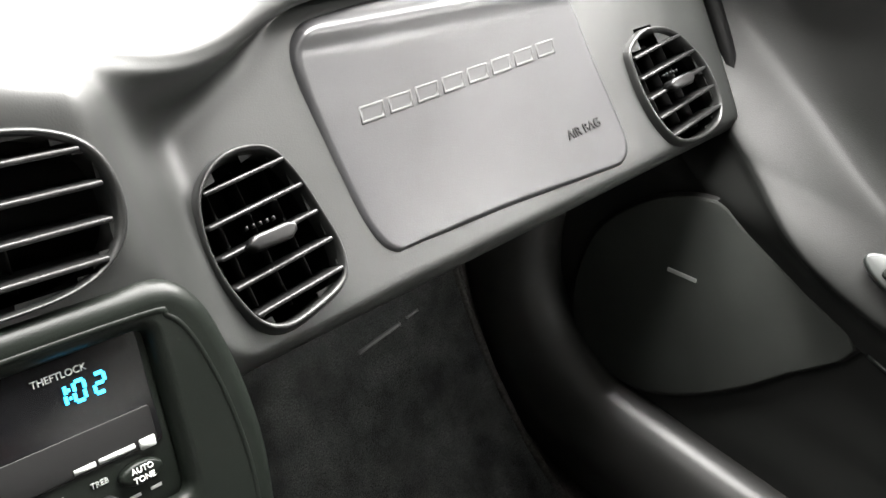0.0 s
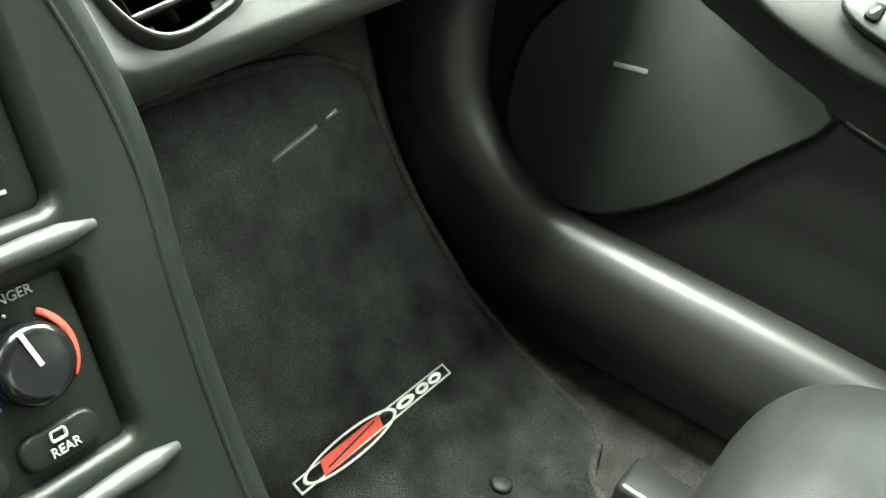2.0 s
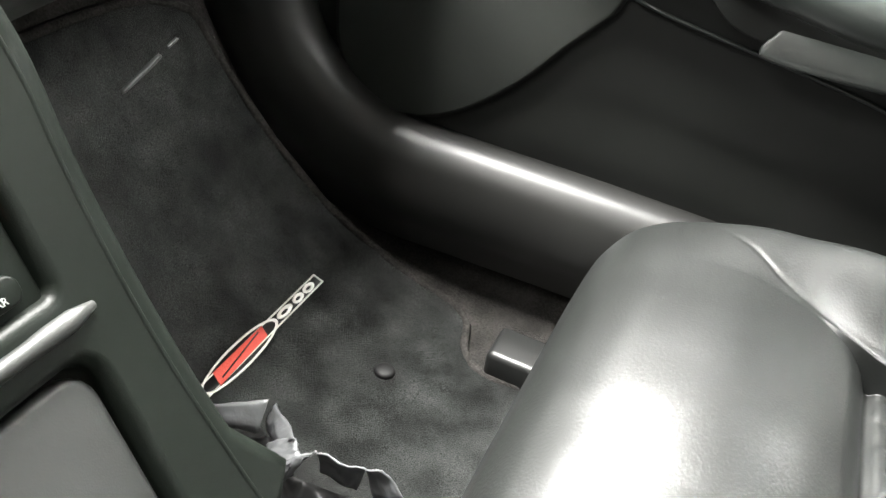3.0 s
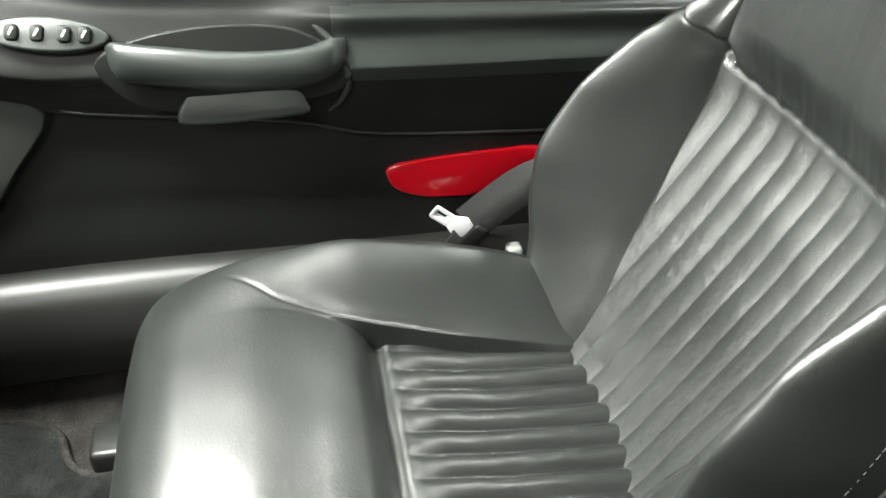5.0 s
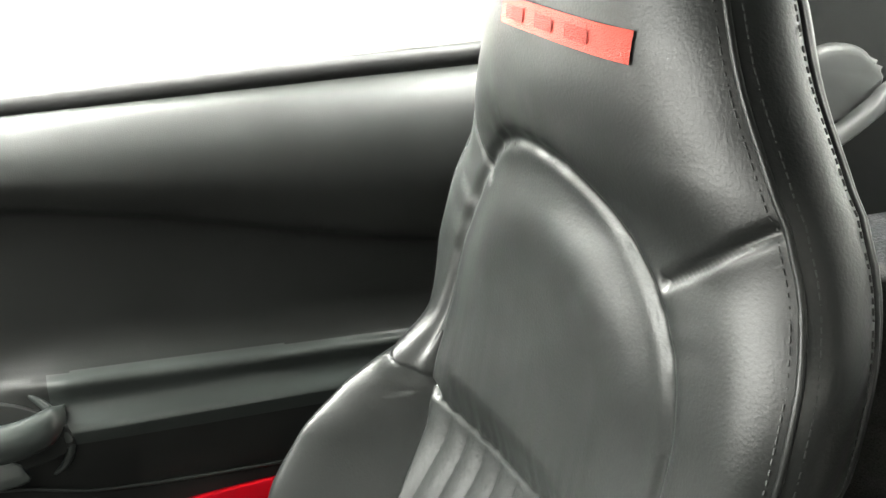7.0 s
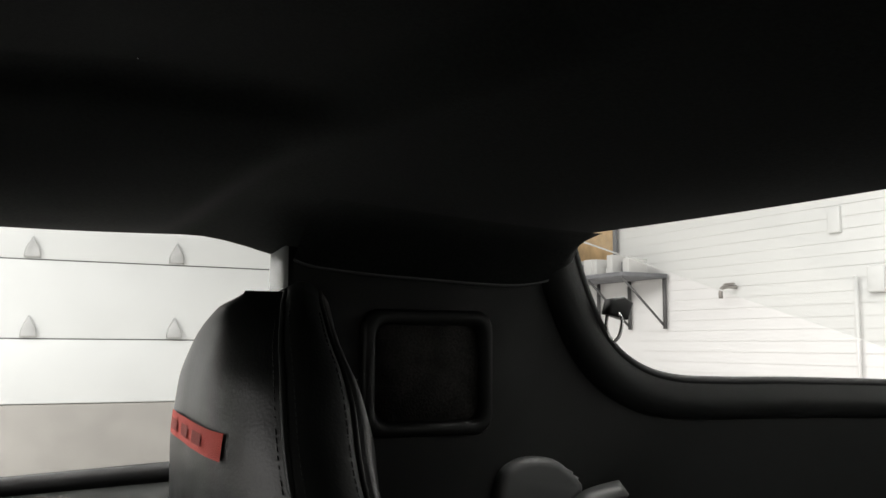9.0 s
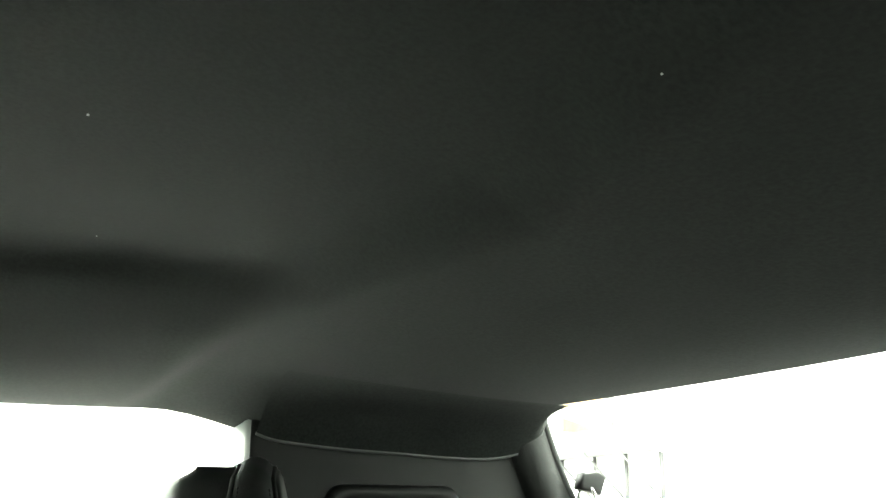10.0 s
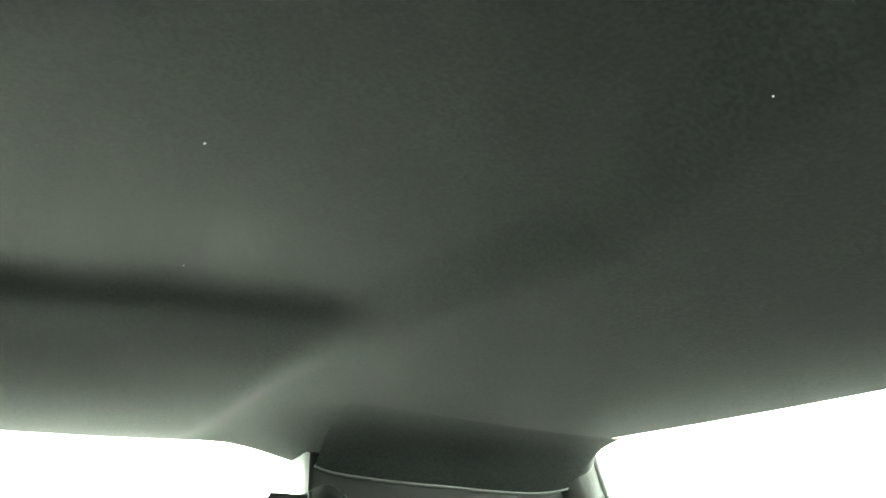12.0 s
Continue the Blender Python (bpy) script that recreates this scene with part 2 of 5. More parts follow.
def strip(points, half_width, thick, normal):
    """A flat band along points, of that width and thickness."""
    pts = [Vector(p) for p in points]
    rings = []
    for i, p in enumerate(pts):
        d = (pts[min(i + 1, len(pts) - 1)] - pts[max(i - 1, 0)]).normalized()
        nrm = Vector(normal)
        nrm = (nrm - d * nrm.dot(d)).normalized()
        s = d.cross(nrm) * half_width
        rings.append([p - s, p + s, p + s + nrm * thick, p - s + nrm * thick])
    return loft(rings)


def plate(outline, depth, bevel=0.0, segs=2):
    """An outline in local x, y, drawn out to z = depth, with a rounded front edge."""
    bm = bmesh.new()
    vs = [bm.verts.new((x, y, 0)) for x, y in outline]
    f = bm.faces.new(vs)
    if f.normal.z < 0:
        f.normal_flip()
    ext = bmesh.ops.extrude_face_region(bm, geom=[f])
    top = [v for v in ext["geom"] if isinstance(v, bmesh.types.BMVert)]
    for v in top:
        v.co.z += depth
    if bevel:
        tops = set(top)
        edges = [e for e in bm.edges if e.verts[0] in tops and e.verts[1] in tops]
        bmesh.ops.bevel(bm, geom=edges, offset=bevel, segments=segs, affect="EDGES", profile=0.5)
    return bm


def rounded_rect(w, h, r, n=5, cx=0.0, cy=0.0):
    out = []
    for sx, sy, a0 in ((1, 1, 0), (-1, 1, 90), (-1, -1, 180), (1, -1, 270)):
        for k in range(n + 1):
            a = radians(a0 + 90 * k / n)
            out.append((cx + sx * (w / 2 - r) + r * math.cos(a), cy + sy * (h / 2 - r) + r * math.sin(a)))
    return out


def ring_plate(outer, inner, depth, bevel=0.0):
    """A frame between two outlines of equal count."""
    rings = [[(*p, 0) for p in outer], [(*p, depth - bevel) for p in outer],
             [(o[0] + (i[0] - o[0]) * 0.2, o[1] + (i[1] - o[1]) * 0.2, depth) for o, i in zip(outer, inner)],
             [(o[0] + (i[0] - o[0]) * 0.7, o[1] + (i[1] - o[1]) * 0.7, depth) for o, i in zip(outer, inner)],
             [(*p, depth * 0.3) for p in inner], [(*p, -depth * 2) for p in inner]]
    return loft(rings, caps=False)


def letters(name, text, size, m, mat, parent, depth=0.0006, align="CENTER"):
    cu = bpy.data.curves.new(name, "FONT")
    cu.body, cu.size, cu.extrude, cu.align_x, cu.align_y = text, size, depth, align, "CENTER"
    tmp = bpy.data.objects.new(name, cu)
    scene.collection.objects.link(tmp)
    bpy.context.view_layer.update()
    me = bpy.data.meshes.new_from_object(tmp.evaluated_get(bpy.context.evaluated_depsgraph_get()))
    bpy.data.objects.remove(tmp)
    me.transform(m)
    me.materials.clear()
    me.materials.append(mat)
    ob = new(name, me)
    ob.parent = parent
    return ob


# ---- dashboard ----
# passenger face: y = 0.2297 - 0.1708 x + 1.138 z; its rows run along DASH_R, its height along DASH_U
DASH_R, DASH_U = Vector((0.993, -0.037, 0.117)), Vector((-0.04, 0.75, 0.66))


def dash_point(x, z):
    return Vector((x, 0.2297 - 0.1708 * x + 1.138 * z, z))


def stack_y(z):
    return 0.718 + 0.62 * (z - 0.524)


def dash_frame(x, z, out=0.0):
    m = frame_of(dash_point(x, z), DASH_R, DASH_U)
    return m @ Matrix.Translation((0, 0, out))


VENT_A = [(-0.042, 0.014), (-0.034, 0.034), (-0.016, 0.049), (0.006, 0.053), (0.026, 0.046), (0.036, 0.024), (0.041, -0.006), (0.043, -0.034), (0.034, -0.054),
          (0.008, -0.063), (-0.018, -0.066), (-0.034, -0.056), (-0.043, -0.030), (-0.045, -0.006)]
VENT_B = [(-0.052, 0.024), (-0.044, 0.045), (-0.012, 0.057), (0.022, 0.050), (0.042, 0.028), (0.052, 0.000), (0.050, -0.030), (0.034, -0.050), (0.002, -0.057),
          (-0.032, -0.052), (-0.048, -0.032), (-0.054, -0.004)]
VENT_C = [(-0.078, 0.006), (-0.070, 0.030), (-0.045, 0.044), (0.0, 0.048), (0.045, 0.044), (0.070, 0.030), (0.078, 0.004), (0.070, -0.020), (0.045, -0.034),
          (0.0, -0.037), (-0.045, -0.034), (-0.070, -0.020)]
FRAME_A = dash_frame(0.194, 0.516)
FRAME_B = dash_frame(0.632, 0.556)
FRAME_C = frame_of((0.0, stack_y(0.582) - 0.002, 0.582), (1, 0, 0), (0, 0.62, 1))


def inside(outline, x, y, grow=1.0):
    hit = False
    n = len(outline)
    for i in range(n):
        (x1, y1), (x2, y2) = outline[i], outline[(i + 1) % n]
        x1, y1, x2, y2 = x1 * grow, y1 * grow, x2 * grow, y2 * grow
        if (y1 > y) != (y2 > y) and x < (x2 - x1) * (y - y1) / (y2 - y1) + x1:
            hit = not hit
    return hit


VENT_CUTS = [(FRAME_A.inverted(), VENT_A), (FRAME_B.inverted(), VENT_B), (FRAME_C.inverted(), VENT_C)]


def dash_skip(p):
    for inv, outline in VENT_CUTS:
        q = inv @ p
        if abs(q.z) < 0.05 and inside(outline, q.x, q.y, 0.935):
            return True
    return False


def passenger_profile(x):
    """From under the face, over its lower roll, up the face, the groove below the pad, and over the pad to the windscreen."""
    lift = 0.118 * (x - 0.40)
    zb, zt = 0.487 + lift, 0.6185 + 0.85 * lift - 0.036 * smoothstep(0.30, 0.10, x)
    zb -= 0.002
    pb, pt = dash_point(x, zb), dash_point(x, zt)
    soft = smoothstep(0.31, 0.20, x)
    zt -= 0.006 * soft
    z0 = 0.6185 + 0.85 * lift
    y0 = dash_point(x, z0).y + 0.006
    pb.y += 0.006
    pt.y += 0.006
    pts = [(pb.y + 0.26, zb - 0.110), (pb.y + 0.16, zb - 0.088), (pb.y + 0.098, zb - 0.068), (pb.y + 0.056, zb - 0.047), (pb.y + 0.022, zb - 0.024),
           (pb.y + 0.008, zb - 0.003), (pb.y * 0.86 + pt.y * 0.14 + 0.0025, zb * 0.86 + zt * 0.14), (pb.y * 0.3 + pt.y * 0.7, zb * 0.3 + zt * 0.7), (pt.y - 0.002, zt - 0.001),
           (pt.y + 0.015 - 0.009 * soft, zt + 0.005 + 0.004 * soft), (pt.y - 0.004 + 0.008 * soft, zt + 0.015 + 0.004 * soft), (pt.y + 0.004 + 0.010 * soft, zt + 0.031 + 0.001 * soft), (y0 + 0.05, z0 + 0.044), (y0 + 0.2, z0 + 0.050),
           (y0 + 0.34, z0 + 0.02)]
    return pts


def centre_profile():
    y0, y1 = stack_y(0.535), stack_y(0.628)
    pts = [(0.95, 0.33), (0.86, 0.35), (0.78, 0.37), (stack_y(0.39) + 0.035, 0.39), (stack_y(0.44) + 0.014, 0.44), (y0 + 0.004, 0.535), (stack_y(0.565), 0.565), (stack_y(0.600), 0.600),
           (y1, 0.628), (y1 + 0.010, 0.640), (y1 + 0.022, 0.648), (y1 + 0.04, 0.656), (y1 + 0.10, 0.664), (y1 + 0.28, 0.668), (y1 + 0.43, 0.64)]
    return pts


CENTRE = [Vector((0, *p)) for p in catmull([(a, b, 0) for a, b in centre_profile()], 6)]
CENTRE = [(c.y, c.z) for c in CENTRE]


def dash_surface(u, v):
    x = -0.16 + u * 0.874
    prof = catmull([(a, b, 0) for a, b in passenger_profile(x)], 6)
    k = min(int(round(v * (len(prof) - 1))), len(prof) - 1)
    p, c = prof[k], CENTRE[k]
    w = smoothstep(0.062, 0.165, abs(x))
    over = smoothstep(46, 58, k)
    w += (smoothstep(0.0, 0.30, abs(x)) - w) * over
    y, z = c[0] + (p.x - c[0]) * w, c[1] + (p.y - c[1]) * w
    end = smoothstep(0.696, 0.714, x)
    flare = 0.33 * max(0.0, z - 0.49) * smoothstep(0.655, 0.714, x)
    y += 0.025 * end ** 2
    z -= 0.006 * end ** 2
    x += flare
    return Vector((x, y, z))


def vent(parent, m, outline, rows, tilt, knob, turn=0.0):
    """A dashboard air outlet: rounded bezel, dark box, slanted slats and a thumb knob."""
    outer = [(p.x, p.y) for p in catmull([(a, b, 0) for a, b in outline], 5, closed=True)]
    inner = [(a * 0.86, b * 0.88) for a, b in outer]
    holder = tagged(new("air_vent"), "dark grey oval dashboard air vent with slanted slats")
    holder.parent = parent
    # the rim rises softly from the dash, then falls into the opening
    steps = ((1.02, -0.006), (1.0, -0.001), (0.985, 0.0016), (0.965, 0.0028), (0.945, 0.0022), (0.925, -0.0005), (0.915, -0.006), (0.905, -0.016))
    part("bezel", placed(loft([[(a * k, b * k, z) for a, b in outer] for k, z in steps], caps=False), m), M_BEZEL, holder)
    # box behind the slats, its inner shade put into a near-black colour
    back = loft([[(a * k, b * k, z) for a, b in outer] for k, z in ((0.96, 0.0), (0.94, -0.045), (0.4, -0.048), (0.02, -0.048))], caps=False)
    part("vent_box", placed(back, m @ Matrix.Translation((0, 0, -0.010))), M_DARKGAP, holder)
    ys = [p[1] for p in inner]
    lo, hi = min(ys), max(ys)
    for r in range(rows):
        y = lo + (hi - lo) * (r + 0.6) / (rows + 0.2)
        xs = [p[0] for p in inner if abs(p[1] - y) < (hi - lo) * 0.09]
        if len(xs) < 2:
            continue
        a, b = min(xs) * 1.02, max(xs) * 1.02
        bm = box_bm(a, b, -0.0015, 0.0015, -0.016, 0.009, 0.0012, 2)
        part("slat", placed(bm, m @ Matrix.Translation((0, y, -0.006)) @ pose(0, 0, 0, tilt, 0, turn)), M_SLAT, holder)
    for k in range(3):
        x = (k - 1) * 0.022
        part("louvre", placed(box_bm(x - 0.0006, x + 0.0006, lo * 0.9, hi * 0.9, -0.012, 0.012), m @ Matrix.Translation((0, 0, -0.028))), M_BLACK, holder)
    if knob:
        bm = plate([(-0.013, -0.006), (0.012, -0.0065), (0.017, -0.003), (0.0185, 0.002), (0.012, 0.0042), (-0.012, 0.0035), (-0.019, -0.001)], 0.012, 0.0025, 3)
        part("knob", placed(bm, m @ Matrix.Translation((knob[0], knob[1], -0.001))), M_SLAT, holder)
        for k in range(5):
            x = knob[0] - 0.010 + k * 0.005
            part("knob_ridge", placed(box_bm(x - 0.0006, x + 0.0006, knob[1] + 0.009, knob[1] + 0.0115, -0.004, 0.001), m), M_BLACK, holder)
    return holder


def build_dashboard():
    dash = thing("dashboard", "dark grey vinyl car dashboard with rounded pad and air vents", "dashboard")
    n = 6 * 14
    part("dash_body", grid_mesh(dash_surface, 200, n, dash_skip), M_DASH, dash)
    # dark sheet and tube draw the shade of the gap towards the door
    def end_gap_sheet(u, v):
        p = dash_surface(1.0, v)
        return Vector((p.x - 0.012 + 0.055 * u, p.y + 0.008, p.z - 0.004))

    part("end_gap_sheet", grid_mesh(end_gap_sheet, 2, n), M_DARKGAP, dash)
    part("end_gap_tube", tube([dash_surface(1.0, k / n) + Vector((0.011, -0.020, 0.0)) for k in range(20, n - 6)], 0.0085, 8), M_DARKGAP, dash, "dark tube standing for the shaded gap between dash and door")
    # passenger airbag cover
    m = dash_frame(0.400, 0.556, -0.0065)
    inv = m.inverted()
    outline = []
    for x, z in ((0.277, 0.606), (0.263, 0.595), (0.258, 0.577), (0.259, 0.536), (0.263, 0.506), (0.275, 0.4925), (0.300, 0.4935), (0.386, 0.501), (0.505, 0.5105),
                 (0.530, 0.514), (0.543, 0.524), (0.5455, 0.545), (0.545, 0.580), (0.543, 0.616), (0.533, 0.6255), (0.50, 0.628), (0.36, 0.619), (0.30, 0.611)):
        q = inv @ dash_point(x, z)
        outline.append((q.x, q.y))
    outline = [(p.x, p.y) for p in catmull([(a, b, 0) for a, b in outline], 3, closed=True)]
    ta, tb = inv @ dash_point(0.277, 0.606), inv @ dash_point(0.533, 0.6255)
    slope = (tb.y - ta.y) / (tb.x - ta.x)

    def cover_z(x, y):
        return 0.0075 - 0.0032 * smoothstep(0.012, 0.09, ta.y + slope * (x - ta.x) - y)

    def cover_point(a, b, k):
        x, y = a * k, b * k
        edge = (1 - k) * math.hypot(a, b)
        top = ta.y + slope * (x - ta.x) - y
        z = 0.0075 - 0.0075 * max(0.0, 1 - edge / 0.006) ** 2
        z += 0.0055 * math.exp(-((top - 0.010) / 0.0085) ** 2) * smoothstep(0.0, 0.010, edge) - 0.0032 * smoothstep(0.012, 0.09, top)
        return (x, y, z)

    fine = [(p.x, p.y) for p in catmull([(a, b, 0) for a, b in outline], 4, closed=True)]
    scales = [1, 0.99, 0.98, 0.965, 0.95, 0.935, 0.92, 0.90, 0.88, 0.86, 0.83, 0.80, 0.75, 0.70, 0.63, 0.55, 0.45, 0.33, 0.2, 0.05]
    rings = [[(a, b, -0.004) for a, b in fine]] + [[cover_point(a, b, k) for a, b in fine] for k in scales]
    cover = part("airbag_cover", placed(loft(rings), m), M_COVER, dash, "smooth grey vinyl airbag cover with embossed marks")
    # embossed maker's lettering stands as plain outlined bars
    for k in range(8):
        x0 = -0.108 + k * 0.0268
        lift = 0.0165 + k * 0.0006
        o = [(x0, lift), (x0 + 0.022, lift), (x0 + 0.0255, lift + 0.0125), (x0 + 0.0035, lift + 0.0125)]
        i = [(a + s * 0.0022, b + t * 0.0022) for (a, b), (s, t) in zip(o, ((1, 1), (-1, 1), (-1, -1), (1, -1)))]
        part("emblem_bar", placed(ring_plate(o, i, 0.0008, 0.0002), m @ Matrix.Translation((0, 0, cover_z(x0 + 0.012, lift + 0.006) - 0.0002))), M_DASH, cover)
    letters("airbag_lettering", "AIR BAG", 0.0115, m @ Matrix.Translation((0.0945, -0.047, cover_z(0.0945, -0.043) + 0.0003)) @ pose(0, 0, 0, 0, 0, 2), M_BLACK, cover)
    vent(dash, FRAME_A, VENT_A, 5, 9, (-0.004, -0.008), 5.0)
    vent(dash, FRAME_B, VENT_B, 5, 9, (-0.004, 0.0), 5.0)
    vent(dash, FRAME_C, VENT_C, 4, 6, None)
    return dash


build_dashboard()


# ---- centre stack and console ----
def stack_frame(x, z, out=0.0):
    return frame_of((x, stack_y(z), z), (1, 0, 0), (0, 0.62, 1)) @ Matrix.Translation((0, 0, out))


def build_console():
    con = thing("centre_console", "dark grey plastic centre console with radio opening and pockets", "console")
    base = stack_frame(0.0, 0.42)
    inv = base.inverted()

    def loc(x, z):
        q = inv @ Vector((x, stack_y(z), z))
        return q.x, q.y

    right = [(0.075, 0.5445), (0.090, 0.541), (0.101, 0.530), (0.108, 0.512), (0.114, 0.485), (0.116, 0.456), (0.112, 0.417), (0.111, 0.37), (0.113, 0.323), (0.118, 0.28), (0.126, 0.234)]
    outline = [loc(x, z) for x, z in right] + [loc(-x, z) for x, z in reversed(right)]
    outline = [(p.x, p.y) for p in catmull([(a, b, 0) for a, b in outline], 3)]

    def hole(w0, w1, z0, z1, r):
        (a, b), (c, d) = loc(w0, z0), loc(w1, z1)
        return rounded_rect(c - a, d - b, r, 5, (a + c) / 2, (b + d) / 2)

    holes = [hole(-0.072, 0.072, 0.4525, 0.531, 0.008), hole(-0.069, 0.069, 0.3755, 0.4365, 0.007), hole(-0.070, 0.070, 0.262, 0.352, 0.016)]
    def offset(lp, d):
        """The loop pushed out by d along its own normals."""
        area = sum(a[0] * b[1] - b[0] * a[1] for a, b in zip(lp, lp[1:] + lp[:1]))
        out = []
        for k, (x, y) in enumerate(lp):
            e = Vector((lp[(k + 1) % len(lp)][0] - lp[k - 1][0], lp[(k + 1) % len(lp)][1] - lp[k - 1][1]))
            nrm = Vector((e.y, -e.x)).normalized() * (1 if area > 0 else -1)
            out.append((x + nrm.x * d, y + nrm.y * d))
        return out

    bm = bmesh.new()
    # broad rounded shoulders: outwards at the rim, inwards at the openings
    rim_steps = [(-0.0070, 0.0064), (-0.0045, 0.0060), (-0.0020, 0.0050), (0.0005, 0.0032), (0.0024, 0.0010), (0.0036, -0.0025), (0.0042, -0.0070), (0.0042, -0.035)]
    hole_steps = [(0.0050, 0.0064), (0.0030, 0.0060), (0.0012, 0.0050), (-0.0004, 0.0034), (-0.0016, 0.0012), (-0.0024, -0.0020), (-0.0026, -0.035)]
    flat, lips = [], []
    for lp, steps in [(outline, rim_steps)] + [(h, hole_steps) for h in holes]:
        rings = [[(x, y, z) for x, y in offset(lp, off)] for off, z in steps]
        flat.append(rings[0])
        lips.append(loft(rings, caps=False))
    edges = []
    for lp in flat:
        vs = [bm.verts.new(p) for p in lp]
        edges += [bm.edges.new((vs[i], vs[(i + 1) % len(vs)])) for i in range(len(vs))]
    bmesh.ops.triangle_fill(bm, use_beauty=True, edges=edges)
    for b2 in lips:
        me = bpy.data.meshes.new("tmp")
        b2.to_mesh(me)
        b2.free()
        bm.from_mesh(me)
        bpy.data.meshes.remove(me)
    bmesh.ops.remove_doubles(bm, verts=bm.verts, dist=0.0002)
    face = part("bezel", placed(bm, base), M_STACK, con, "dark green-grey moulded plastic surround")
    for p in face.data.polygons:
        p.use_smooth = abs(p.normal.dot(base.to_3x3() @ Vector((0, 0, 1)))) < 0.9995
    # raised edge that runs inside the outer rim, up one side, over the top and down the other
    half = [(0.124, 0.238), (0.118, 0.28), (0.113, 0.323), (0.111, 0.37), (0.1125, 0.417), (0.1155, 0.45), (0.113, 0.48), (0.1075, 0.503), (0.100, 0.522), (0.091, 0.5315), (0.076, 0.5355)]
    run = [base @ Vector((*loc(x - 0.0105, z), 0.0050)) for x, z in half] + [base @ Vector((*loc(0.0105 - x, z), 0.0050)) for x, z in reversed(half)]
    part("raised_edge", tube(catmull(run, 5), 0.0021, 8), M_STACK, con)
    # lower pocket lid
    lid = plate(hole(-0.066, 0.066, 0.2665, 0.3475, 0.018), 0.008, 0.004, 3)
    part("pocket_lid", placed(lid, base @ Matrix.Translation((0, 0, -0.008))), M_DASH, con)
    # ridges between the openings
    for z in (0.4445, 0.3655):
        a = base @ Vector((*loc(-0.080, z), 0.0075))
        b = base @ Vector((*loc(0.080, z), 0.0075))
        pts = [a + (b - a) * (k / 12) for k in range(13)]
        part("ridge", tube(pts, [0.0015, 0.0035] + [0.0045] * 8 + [0.0052, 0.0050, 0.002], 10), M_DASH, con)

    # flank of the tunnel towards the passenger footwell
    def flank(u, v):
        y = 0.98 - u * 1.30
        top_z = lerp_table([(-0.40, 0.22), (0.30, 0.22), (0.50, 0.205), (0.55, 0.245), (0.62, 0.362), (0.70, 0.46), (0.745, 0.495), (0.80, 0.47), (1.0, 0.38)], y)[0] - 0.004
        z = top_z * (1 - v) + 0.0 * v
        x = lerp_table([(-0.4, 0.120), (0.5, 0.122), (0.56, 0.113), (0.60, 0.109), (0.66, 0.108), (0.70, 0.111), (1.0, 0.112)], y)[0] + 0.05 * v ** 1.5
        return Vector((x, y, z))

    part("flank", grid_mesh(flank, 60, 10), M_BLACK, con)

    def deck(u, v):
        y = 0.545 - u * 0.92
        x = -0.1185 + v * 0.237
        z = lerp_table([(-0.40, 0.216), (0.30, 0.216), (0.50, 0.201), (0.56, 0.195)], y)[0] - 0.006 * (abs(v - 0.5) * 2) ** 6
        return Vector((x, y, z))

    part("deck", grid_mesh(deck, 40, 24), M_STACK, con)
    return con


build_console()


